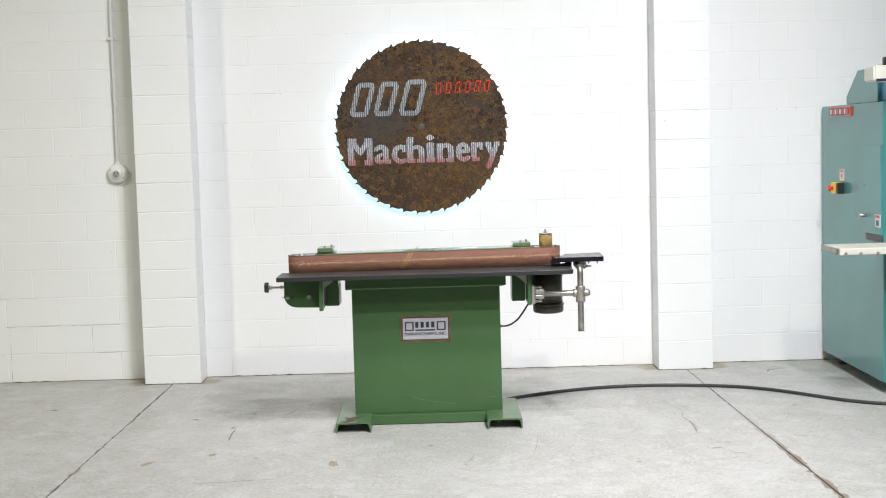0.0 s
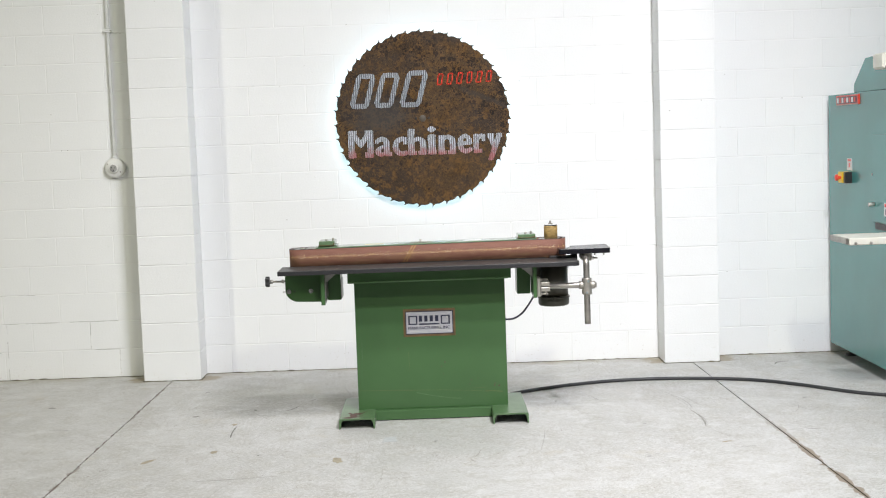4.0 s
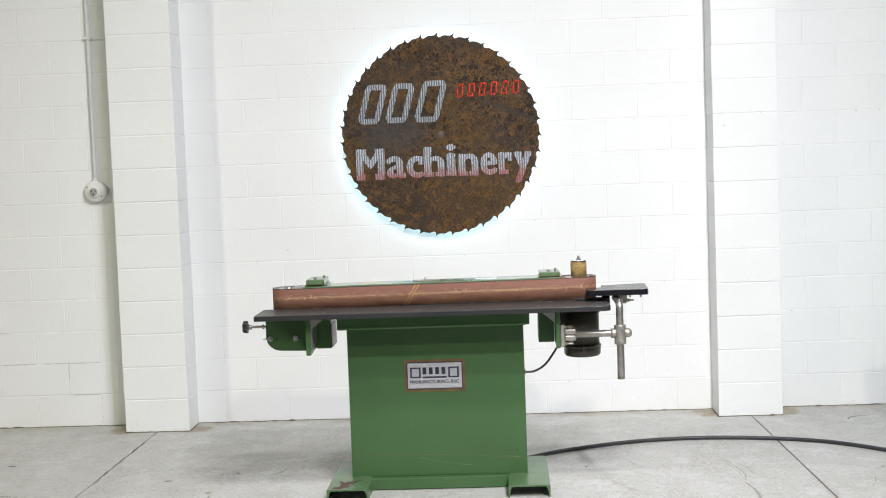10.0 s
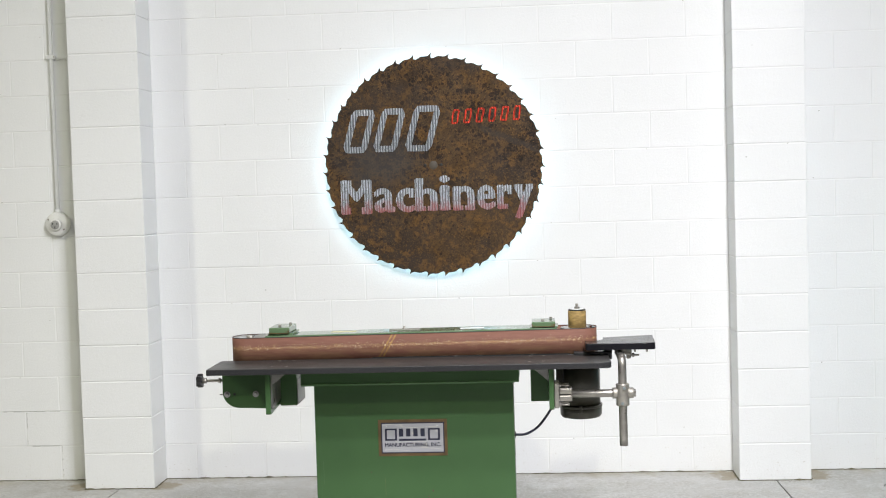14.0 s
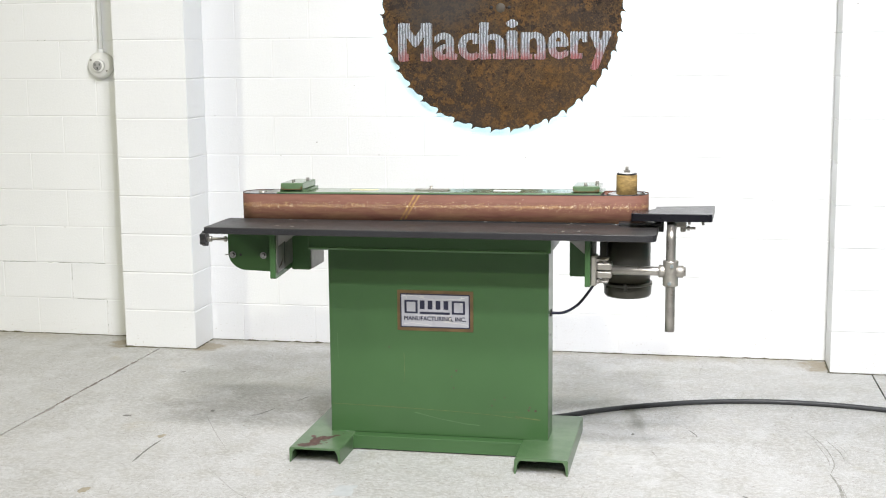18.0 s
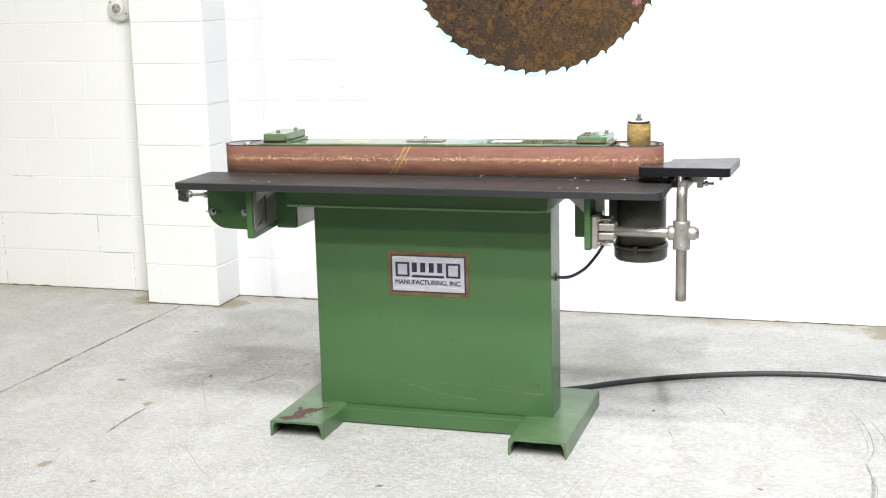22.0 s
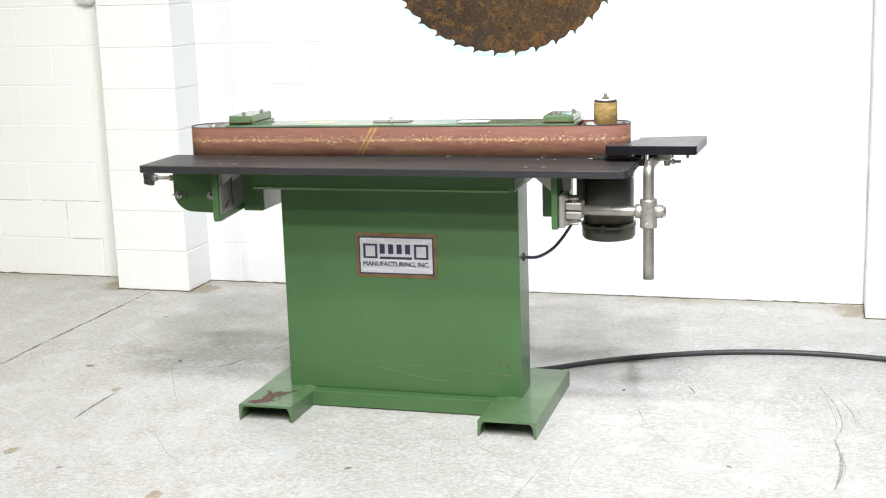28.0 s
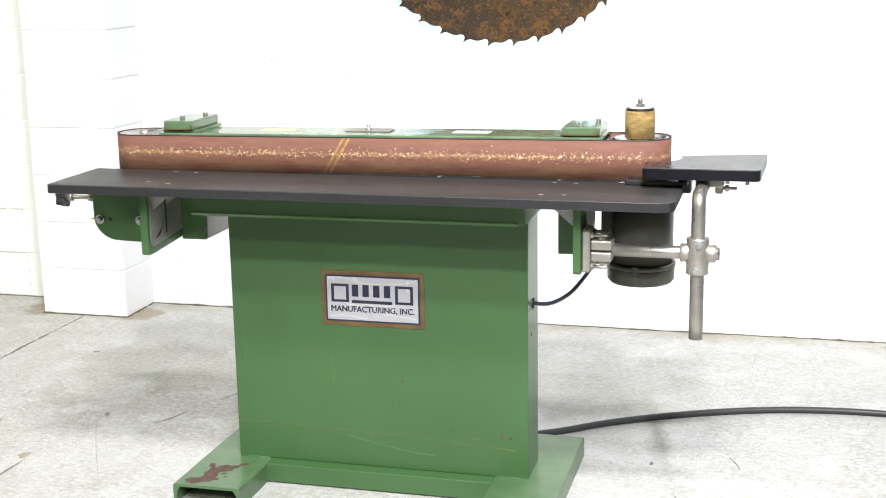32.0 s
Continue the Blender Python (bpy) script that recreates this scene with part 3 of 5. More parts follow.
def slab_floor():
    floor = solid("floor", bm_box((LEFT - 0.3, BACK - 0.3, -0.30), (RIGHT + 0.3, WALL_Y + 0.4, -0.035)), DIRT,
                  "pale worn sealed concrete floor with saw-cut joints and scuffs", "floor", kind="structure")
    cuts = [(LEFT, 0.0), (-5.62, 0.0), (-1.948, 0.0083), (1.700, -0.0178), (5.38, 0.0), (RIGHT, 0.0)]
    for (a, p), (b, q) in zip(cuts, cuts[1:]):
        for c, d in ((BACK, -4.7), (-4.7, WALL_Y + 0.2)):
            c, d, e = c + 0.003, d - 0.003, 0.0034
            pts = [(a + p * (c - 2.26) + e, c), (b + q * (c - 2.26) - e, c), (b + q * (d - 2.26) - e, d), (a + p * (d - 2.26) + e, d)]
            part("slab", bm_prism(pts, "z", -0.10, 0.0, 0.002), FLOOR, floor)
    return floor


floor = slab_floor()
# added walls and ceiling, never in view, that close the hall and shape its bounce
room = "unseen plain grey wall added to close the hall behind the camera"
solid("wall_west", bm_box((LEFT - 0.2, BACK, -0.1), (LEFT, WALL_Y, HALL_Z)), PLAIN_WALL, room, "wall", kind="structure")
solid("wall_east", bm_box((RIGHT, BACK, -0.1), (RIGHT + 0.2, WALL_Y, HALL_Z)), PLAIN_WALL, room, "wall", kind="structure")
solid("wall_south", bm_box((LEFT, BACK - 0.2, -0.1), (RIGHT, BACK, HALL_Z)), PLAIN_WALL, room, "wall", kind="structure")
solid("ceiling", bm_box((LEFT - 0.2, BACK - 0.2, HALL_Z), (RIGHT + 0.2, WALL_Y + 0.3, HALL_Z + 0.2)), CEILING,
      "unseen grey ceiling added to close the hall high above the floor", "ceiling", kind="structure")

# ---------------------------------------------------------------- the sanding machine
sander = thing("edge_sander", (-0.13, 0.97, 0.0),
               "green enamelled edge belt sander with black tables standing on the floor", "sander")
BX0, BX1, BY0, BY1 = -0.562, 0.311, 0.912, 1.058


def channel_foot(x0, x1):
    """A steel channel laid with its flanges down."""
    t, r, z1 = 0.008, 0.006, 0.060
    outer = [(x0, 0.0), (x0, z1 - r), (x0 + r * 0.3, z1 - r * 0.3), (x0 + r, z1), (x1 - r, z1), (x1 - r * 0.3, z1 - r * 0.3), (x1, z1 - r), (x1, 0.0)]
    inner = [(x1 - t * 0.7, 0.0), (x1 - t * 1.5, z1 - t * 2.6), (x1 - t * 2.6, z1 - t), (x0 + t * 2.6, z1 - t), (x0 + t * 1.5, z1 - t * 2.6), (x0 + t * 0.7, 0.0)]
    return bm_prism(outer + inner, "y", 0.668, 1.272)


for x0, x1 in ((-0.662, -0.460), (0.212, 0.413)):
    foot = part("foot", channel_foot(x0, x1), GREEN_DUSTY, sander)
    part("weld", bm_tube([(max(x0, BX0) + 0.004, 0.911, 0.0600), ((max(x0, BX0) + min(x1, BX1)) / 2, 0.9105, 0.0605), (min(x1, BX1) - 0.004, 0.911, 0.0600)], 0.0025, 8), GREEN, foot)


def blot(cx, cy, z, rx, ry, seed, turn=0.0, n=26):
    """An irregular thin patch lying flat."""
    rnd, own = random.Random(seed), bmesh.new()
    wob = [rnd.uniform(0.45, 1.1) for _ in range(n)]
    pts = []
    for k in range(n):
        a = k * math.tau / n
        w = 0.5 * wob[k] + 0.25 * (wob[k - 1] + wob[(k + 1) % n])
        px, py = rx * w * math.cos(a), ry * w * math.sin(a)
        pts.append(own.verts.new((cx + px * math.cos(turn) - py * math.sin(turn), cy + px * math.sin(turn) + py * math.cos(turn), z)))
    own.faces.new(pts)
    bmesh.ops.recalc_face_normals(own, faces=own.faces)
    if own.faces[:][0].normal.z < 0:
        bmesh.ops.reverse_faces(own, faces=own.faces)
    return own


chip = blot(-0.586, 0.745, 0.0604, 0.027, 0.058, 5, 0.25, 34)
for k, (cx, cy, rx, ry, turn) in enumerate(((-0.604, 0.702, 0.046, 0.028, 0.1), (-0.568, 0.795, 0.050, 0.034, 0.5), (-0.608, 0.815, 0.022, 0.012, 2.2), (-0.541, 0.818, 0.020, 0.016, 0.4), (-0.548, 0.765, 0.012, 0.007, 0.2), (-0.535, 0.742, 0.008, 0.005, 0.9), (-0.518, 0.842, 0.018, 0.010, 0.5), (-0.553, 0.722, 0.010, 0.008, 0.0), (-0.499, 0.866, 0.006, 0.004, 0.0))):
    merge(chip, blot(cx, cy, 0.0605 + 0.00003 * k, rx, ry, 20 + k, turn, 30))
part("bare_patch", chip, RUST_CHIP, sander, "bare rusty patch where paint has chipped")

part("base_rail", bm_box((-0.462, 0.866, 0.004), (0.214, 1.09, 0.0586), 0.002), GREEN, sander)
pedestal = part("pedestal", bm_box((BX0, BY0, 0.058), (BX1, BY1, 0.86), 0.004, segments=2), GREEN, sander, "tall green sheet-steel pedestal with scratches")
for k, (mx, mz, mr) in enumerate(((-0.05, 0.325, 0.005), (-0.07, 0.300, 0.004), (-0.062, 0.255, 0.003), (0.09, 0.19, 0.004), (0.10, 0.215, 0.003), (0.14, 0.225, 0.003), (0.24, 0.19, 0.004), (0.262, 0.175, 0.006), (-0.32, 0.41, 0.003), (0.235, 0.178, 0.005))):
    one = blot(0, 0, 0, mr, mr * 0.7, 60 + k, 0, 12)
    for v in one.verts:
        v.co = Vector((mx + v.co.x, BY0 - 0.0006, mz + v.co.y * 1.6))
    part("paint_chip", one, RUST_CHIP, pedestal)
part("grommet", bm_lathe([(0.0, 0.004), (0.012, 0.004), (0.016, 0.0), (0.012, -0.004)], (BX1 + 0.001, 0.985, 0.553), "x", 16), BLACK, pedestal)
part("screw_hole", bm_cyl((BX1 - 0.002, 0.96, 0.47), (BX1 + 0.0015, 0.96, 0.47), 0.004, 10), BLACK, pedestal)

# saddle under the table
part("table_saddle", bm_box((-0.587, 0.735, 0.823), (0.339, 1.12, 0.8855), 0.003, segments=2), GREEN, sander)

part("saddle_lip", bm_prism([(0.7355, 0.831), (0.7290, 0.8305), (0.7280, 0.8285), (0.7355, 0.8205)], "x", -0.585, 0.320), GREEN, sander)

# the long table
TZ0, TZ1 = 0.886, 0.911


def long_table():
    pts = [(-0.972, 0.652), (-0.966, 0.645), (0.692, 0.645), (0.712, 0.652), (0.722, 0.672), (0.722, 0.918), (0.565, 0.918), (0.545, 0.925), (-0.964, 0.925), (-0.972, 0.917)]
    return bm_prism(pts, "z", TZ0, TZ1, 0.0025)


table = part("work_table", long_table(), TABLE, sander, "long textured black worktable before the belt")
# upright faces take the darker, shaded copy of the table's black
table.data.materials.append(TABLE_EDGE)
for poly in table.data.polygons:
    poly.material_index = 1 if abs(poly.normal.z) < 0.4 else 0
for x, y in ((-0.706, 0.727), (-0.640, 0.712), (-0.707, 0.898), (-0.642, 0.893), (0.385, 0.712), (0.443, 0.717), (0.387, 0.892), (0.445, 0.887)):
    part("countersunk_screw", bm_lathe([(0.0, 0.0012), (0.0025, 0.0006), (0.006, 0.001), (0.0075, 0.0002), (0.0075, -0.002)], (x, y, TZ1), "z", 16), STEEL, table)
part("dust_ledge", bm_box((-0.30, 0.921, 0.9112), (0.56, 0.9335, 0.9142)), DUST, sander, "dusty black ledge along the belt's foot")

# belt over two drums
DR, DY, DXL, DXR = 0.080, 1.015, -0.857, 0.600
BZ0, BZ1 = 0.906, 1.015


def belt_loop(out_by=0.0, z0=None, z1=None):
    z0, z1 = z0 or BZ0, z1 or BZ1
    own, n = bmesh.new(), 28
    out = []
    for cx, start in ((DXR, -math.pi / 2), (DXL, math.pi / 2)):
        for k in range(n + 1):
            a = start + math.pi * k / n
            out.append((cx, a))
    rows = []
    for r, z in ((DR + out_by, z0), (DR + out_by, z1), (DR - 0.002, z1), (DR - 0.002, z0)):
        rows.append([own.verts.new((cx + r * math.cos(a), DY + r * math.sin(a), z)) for cx, a in out])
    for i in range(4):
        p, q = rows[i], rows[(i + 1) % 4]
        for k in range(len(out)):
            l = (k + 1) % len(out)
            own.faces.new((p[k], p[l], q[l], q[k])).smooth = i in (0, 2)
    bmesh.ops.recalc_face_normals(own, faces=own.faces)
    return own


belt = part("sanding_belt", tilt(belt_loop()), BELT, sander, "brown sanding belt with a row of worn flecks")
part("belt_edge", tilt(belt_loop(0.0005, BZ1 - 0.0022, BZ1 + 0.0004)), RUBBER, belt, "dark frayed cloth edge")
for x in (DXL, DXR):
    drum = part("drum", tilt(bm_lathe([(0.0, BZ1 - 0.012), (0.030, BZ1 - 0.012), (0.034, BZ1 - 0.008), (0.062, BZ1 - 0.008), (0.066, BZ1 - 0.002), (0.0765, BZ1 - 0.002), (0.0775, BZ1 - 0.004), (0.0775, BZ0 - 0.004), (0.0, BZ0 - 0.004)], (x, DY, 0), "z", 40)), DRUM, sander)
    part("drum_hub", bm_lathe([(0.0, 0.006), (0.014, 0.006), (0.016, 0.004), (0.016, -0.006)], (x, DY, BZ1 - 0.008), "z", 20), STEEL, drum)
rnd, specks = random.Random(8), bmesh.new()
for k in range(900):
    x = rnd.uniform(DXL - 0.02, DXR + 0.01)
    z = 0.968 + 0.008 * (x + 0.13) + (rnd.gauss(0, 0.0042) if rnd.random() < 0.72 else rnd.gauss(0.004, 0.009))
    if z > BZ1 - 0.004 or z < BZ0 + 0.012:
        continue
    size = 0.0006 + 0.0021 * rnd.random() ** 3
    ring = [specks.verts.new((x + size * rnd.uniform(0.8, 1.3) * math.cos(a * 1.2566), DY - DR - 0.0007, z + size * rnd.uniform(0.6, 1.0) * math.sin(a * 1.2566))) for a in range(5)]
    specks.faces.new(ring)
part("resin_flecks", specks, floor_specks("pale_resin", (0.46, 0.29, 0.11), (0.80, 0.70, 0.52)), belt, "pale resin flecks along the belt", "stuff")
# platen and cover between the drums
part("platen", bm_box((DXL + 0.02, DY - DR + 0.003, 0.90), (DXR - 0.09, DY + DR - 0.003, BZ1 - 0.006), 0.002), DULL_STEEL, sander)
cover = part("cover_plate", tilt(bm_box((-0.775, DY - DR + 0.004, BZ1 - 0.004), (0.505, DY + DR - 0.006, BZ1 + 0.006), 0.003, segments=2)), GREEN_TOP, sander)
part("yellow_sticker", tilt(bm_box((-0.492, 1.008, BZ1 + 0.006), (-0.383, 1.052, BZ1 + 0.0066))), PALE_YELLOW, cover, "faded yellow sticker")
part("white_sticker", tilt(bm_box((0.082, 0.998, BZ1 + 0.006), (0.186, 1.046, BZ1 + 0.0066))), PAPER, cover, "plain white sticker")
latch = part("latch_plate", tilt(bm_box((-0.232, 1.000, BZ1 + 0.006), (-0.098, 1.052, BZ1 + 0.010), 0.0015)), CAST, cover)
part("latch_knob", bm_lathe([(0.0, 0.013), (0.005, 0.013), (0.0065, 0.011), (0.0045, 0.005), (0.010, 0.003), (0.010, 0.0)], (-0.168, 1.026, BZ1 + 0.010), "z", 16), STEEL, latch)


def bearing_cap(x0, x1, y1, z0, z1):
    pts = [(x0, 0.936), (x1, 0.936), (x1, y1), (x0, y1)]
    cap = part("bearing_cap", tilt(bm_prism(pts, "z", z0, z1, 0.004)), GREEN_TOP, sander)
    part("shim", tilt(bm_box((x0 - 0.006, 0.946, BZ1 + 0.006), (x1 + 0.012, y1 - 0.004, z0 + 0.0002), 0.001)), GREEN_TOP, cap)
    # worn corners where the primer shows
    for k, (cx, r) in enumerate(((x0 + 0.004, 0.006), (x0 + 0.014, 0.004), (x1 - 0.006, 0.008), (x1 - 0.016, 0.004))):
        one = blot(0, 0, 0, r * 0.6, r, 90 + k + int(x0 * 100), 0, 12)
        for v in one.verts:
            v.co = Vector((min(max(cx + v.co.x, x0 + 0.001), x1 - 0.001), 0.9354, max(z0 + 0.003, z0 + 0.007 + v.co.y)))
        part("worn_corner", tilt(one), PLATE_GOLD, cap, "worn corner with orange-brown primer")
    part("worn_edge", tilt(bm_box((x0 + 0.006, 0.9352, z0 + 0.0005), (x1 - 0.006, 0.937, z0 + 0.003))), PLATE_GOLD, cap, "worn orange-brown lower edge")
    for fx, fy in ((0.46, 0.22), (0.82, 0.70)):
        at = (x0 + (x1 - x0) * fx, 0.936 + (y1 - 0.936) * fy, z1)
        part("socket_screw", tilt(bm_lathe([(0.0, 0.006), (0.0032, 0.006), (0.0034, 0.010), (0.0062, 0.010), (0.0068, 0.0085), (0.0068, 0.0)], at, "z", 14)), DULL_STEEL, cap)


bearing_cap(-0.757, -0.665, 1.112, 1.030, 1.0565)
bearing_cap(0.397, 0.500, 1.086, 1.0255, 1.048)

# top spindle with its sleeve
spindle = part("spindle", bm_lathe([(0.0, 1.094), (0.034, 1.094), (0.036, 1.092), (0.036, 1.016), (0.0, 1.016)], (0.596, 1.015, 0), "z", 32), BLACK, sander)
part("sanding_sleeve", bm_lathe([(0.0365, 1.091), (0.0395, 1.090), (0.0395, 1.018), (0.0365, 1.017)], (0.596, 1.015, 0), "z", 36), SLEEVE, spindle, "worn yellow-brown sanding sleeve")
part("sleeve_washer", bm_lathe([(0.0, 1.0975), (0.036, 1.0975), (0.038, 1.0955), (0.038, 1.0925), (0.0, 1.0925)], (0.596, 1.015, 0), "z", 32), BLACK, spindle)
part("washer_plate", bm_lathe([(0.0, 1.0992), (0.028, 1.0992), (0.030, 1.0980), (0.030, 1.0970), (0.0, 1.0970)], (0.596, 1.015, 0), "z", 32), GALV, spindle, "pale steel washer")
part("spindle_nut", hex_bolt((0.596, 1.015, 1.0975), (0, 0, 1), 0.013, 0.010), STEEL, spindle)
part("threaded_stud", bm_cyl((0.596, 1.015, 1.105), (0.596, 1.015, 1.122), 0.006, 12), STEEL, spindle)


# small round-nosed side table with a cut-out for the drum
def side_table():
    r, pts = 0.110, []
    pts += [(0.632, 0.822), (0.905, 0.822), (0.914, 0.825), (0.918, 0.834), (0.928, 1.092), (0.924, 1.098)]
    a0, a1 = math.radians(14), math.radians(-78)
    for k in range(15):
        a = a0 + (a1 - a0) * k / 14
        pts.append((DXR + r * math.cos(a), DY + r * math.sin(a)))
    pts += [(0.626, 0.910), (0.624, 0.832), (0.626, 0.825)]
    return bm_prism(pts, "z", 0.938, 0.967, 0.002)


side = part("side_table", side_table(), SIDE_TOP, sander, "small glossy black side table with chipped edges")
# upright faces get the darker shaded black
side.data.materials.append(EDGE_BLACK)
for poly in side.data.polygons:
    poly.material_index = 1 if abs(poly.normal.z) < 0.4 else 0
part("table_bracket", bm_box((0.575, 0.880, 0.9115), (0.735, 0.930, 0.924), 0.002), BLACK, sander)
part("table_bracket_foot", bm_box((0.705, 0.93, 0.885), (0.740, 0.985, 0.9375), 0.002), BLACK, sander)
for x, y in ((0.885, 0.870), (0.835, 0.88)):
    part("bolt", bm_cyl((x, y, 0.922), (x, y, 0.940), 0.005, 8), STEEL, side)

# motor hanging below the drum
MX, MY = 0.604, 1.018
motor = part("motor", bm_lathe([(0.0, 0.68), (0.086, 0.68), (0.086, 0.884), (0.0, 0.884)], (MX, MY, 0), "z", 44), MOTOR, sander, "dark olive cylindrical motor hanging upright")
part("motor_end_bell", bm_lathe([(0.0, 0.622), (0.072, 0.622), (0.084, 0.625), (0.0905, 0.634), (0.0915, 0.664), (0.0895, 0.671), (0.086, 0.674), (0.0, 0.674)], (MX, MY, 0), "z", 44), MOTOR, motor)
band = part("motor_band", bm_lathe([(0.0865, 0.668), (0.0935, 0.668), (0.0942, 0.674), (0.0935, 0.680), (0.0865, 0.680)], (MX, MY, 0), "z", 44), MOTOR, motor)
part("band_clip", bm_box((MX - 0.012, MY - 0.099, 0.652), (MX + 0.004, MY - 0.089, 0.684), 0.002), MOTOR, band)
part("motor_seam", bm_box((MX - 0.078, MY - 0.052, 0.66), (MX - 0.072, MY - 0.046, 0.884)), BLACK, motor)
part("terminal_box", bm_box((MX - 0.106, MY - 0.030, 0.715), (MX - 0.066, MY + 0.062, 0.884), 0.005, segments=2), MOTOR, motor)
part("wire_loop", bm_tube(smooth_path([(MX + 0.080, MY - 0.040, 0.884), (MX + 0.092, MY - 0.036, 0.866), (MX + 0.088, MY - 0.030, 0.846), (MX + 0.082, MY - 0.024, 0.838)], 5), 0.0028, 8), PAPER, motor, "short white wire loop")

# belt tension arm, gusset and block at the western end
arm_pts = [(-0.952, 0.878), (-0.952, 0.782)]
arm_pts += [(-0.952 + 0.075 * (1 - math.cos(a)), 0.782 - 0.068 * math.sin(a)) for a in [math.pi / 2 * k / 8 for k in range(1, 9)]]
arm_pts += [(-0.742, 0.710), (-0.742, 0.878)]
arm = part("tension_arm", bm_prism(arm_pts, "y", 0.850, 0.866, 0.002), GREEN, sander)
part("arm_flange", bm_box((-0.952, 0.866, 0.782), (-0.940, 1.02, 0.878), 0.002), GREEN, arm)
for x in (-0.932, -0.806):
    w = part("washer", bm_cyl((x, 0.850, 0.775), (x, 0.846, 0.775), 0.0140, 20), DRUM, arm)
    part("bolt", hex_bolt((x, 0.846, 0.775), (0, -1, 0), 0.0085, 0.009), DRUM, w)
part("arm_hole", bm_cyl((-0.900, 0.8515, 0.775), (-0.900, 0.8488, 0.775), 0.0055, 12), BLACK, arm)
part("cotter_pin", bm_tube([(-0.968, 0.868, 0.772), (-0.952, 0.858, 0.774), (-0.94, 0.856, 0.77)], 0.0025, 8), DULL_STEEL, arm)
RZ = 0.834
rod = part("tension_rod", bm_cyl((-1.035, 0.866, RZ), (-0.94, 0.866, RZ), 0.006, 14), STEEL, sander)
lobes = [((0.0275 + 0.0042 * math.cos(5 * a)) * math.cos(a), (0.0275 + 0.0042 * math.cos(5 * a)) * math.sin(a)) for a in [k * math.tau / 40 for k in range(40)]]
part("star_knob", bm_prism([(0.866 + p, RZ + q) for p, q in lobes], "x", -1.066, -1.042, 0.003), BLACK, rod, "black star knob")
part("knob_collar", bm_cyl((-1.043, 0.866, RZ), (-1.024, 0.866, RZ), 0.012, 16), DULL_STEEL, rod, "worn brass-tinted collar")
part("lock_nut", hex_bolt((-0.972, 0.866, RZ), (1, 0, 0), 0.012, 0.010), STEEL, rod)

for gx0, gx1 in ((-0.738, -0.716), (0.464, 0.484)):
    gus = part("gusset", bm_prism([(0.722, 0.8855), (0.722, 0.710), (0.728, 0.704), (0.755, 0.704), (0.945, 0.716), (0.945, 0.8855)], "x", gx0, gx1, 0.002), GREEN, sander)
    if gx0 < 0:
        face = part("bracket_face", bm_prism([(0.736, 0.884), (0.734, 0.734), (0.742, 0.726), (0.93, 0.740), (0.93, 0.884)], "x", gx1 + 0.0005, gx1 + 0.0045), FACE, gus, "bare steel bracket face")
        part("slot", bm_prism([(0.822, 0.852), (0.822, 0.748), (0.830, 0.750), (0.830, 0.852)], "x", gx1 + 0.0046, gx1 + 0.0052), BLACK, face)
        part("rust_streak", bm_prism([(0.752, 0.744), (0.775, 0.748), (0.802, 0.772), (0.812, 0.800), (0.806, 0.775), (0.785, 0.750)], "x", gx1 + 0.0046, gx1 + 0.0051), RUST_CHIP, face)
        for y in (0.752, 0.838):
            part("bracket_web", bm_prism([(gx1 + 0.004, 0.8855), (gx1 + 0.075, 0.8855), (gx1 + 0.004, 0.828)], "y", y, y + 0.006), BARE, gus)
            part("bolt", hex_bolt((gx1 + 0.03, y + 0.03, 0.8855), (0, 0, -1), 0.008, 0.016), STEEL, gus)
    else:
        for y in (0.752, 0.838):
            part("bracket_web", bm_prism([(gx0 - 0.002, 0.8855), (gx0 - 0.075, 0.8855), (gx0 - 0.002, 0.822)], "y", y, y + 0.006), BARE, gus)
            part("bolt", hex_bolt((gx0 - 0.05, y + 0.03, 0.8855), (0, 0, -1), 0.008, 0.022), STEEL, gus)
        part("bracket_face", bm_box((gx1 + 0.0005, 0.80, 0.80), (gx1 + 0.005, 0.945, 0.884)), BARE, gus)
part("end_block", bm_box((-0.716, 0.928, 0.708), (-0.640, 1.115, 0.8855), 0.003), GREEN, sander)
part("block_side", bm_box((-0.6395, 0.936, 0.712), (-0.6365, 1.11, 0.822)), FACE, sander, "bare grey steel side of the block")
part("end_block", bm_box((0.386, 0.955, 0.703), (0.464, 1.115, 0.8855), 0.003), GREEN, sander)

# pipe stand of the side table
TX, TY, TZ = 0.772, 0.772, 0.763
clamp = part("pipe_flange", bm_box((0.4845, 0.735, 0.708), (0.506, 0.81, 0.818), 0.004), CAST, sander)
for z0, z1 in ((0.766, 0.792), (0.736, 0.762)):
    part("clamp_jaw", bm_box((0.506, TY - 0.032, z0), (0.560, TY + 0.03, z1), 0.005, segments=2), CAST, clamp)
for z in (0.722, 0.804):
    for y in (0.748, 0.795):
        part("bolt", hex_bolt((0.506, y, z), (1, 0, 0), 0.009, 0.008), STEEL, clamp)
        part("stud", bm_cyl((0.514, y, z), (0.548, y, z), 0.0045, 10), STEEL, clamp)
for z, s in ((0.792, 1), (0.736, -1)):
    part("jaw_bolt", hex_bolt((0.535, TY - 0.024, z), (0, 0, s), 0.008, 0.008), STEEL, clamp)
part("cross_pipe", bm_cyl((0.545, TY, TZ), (TX + 0.050, TY, TZ), 0.0165, 28), STEEL, sander)
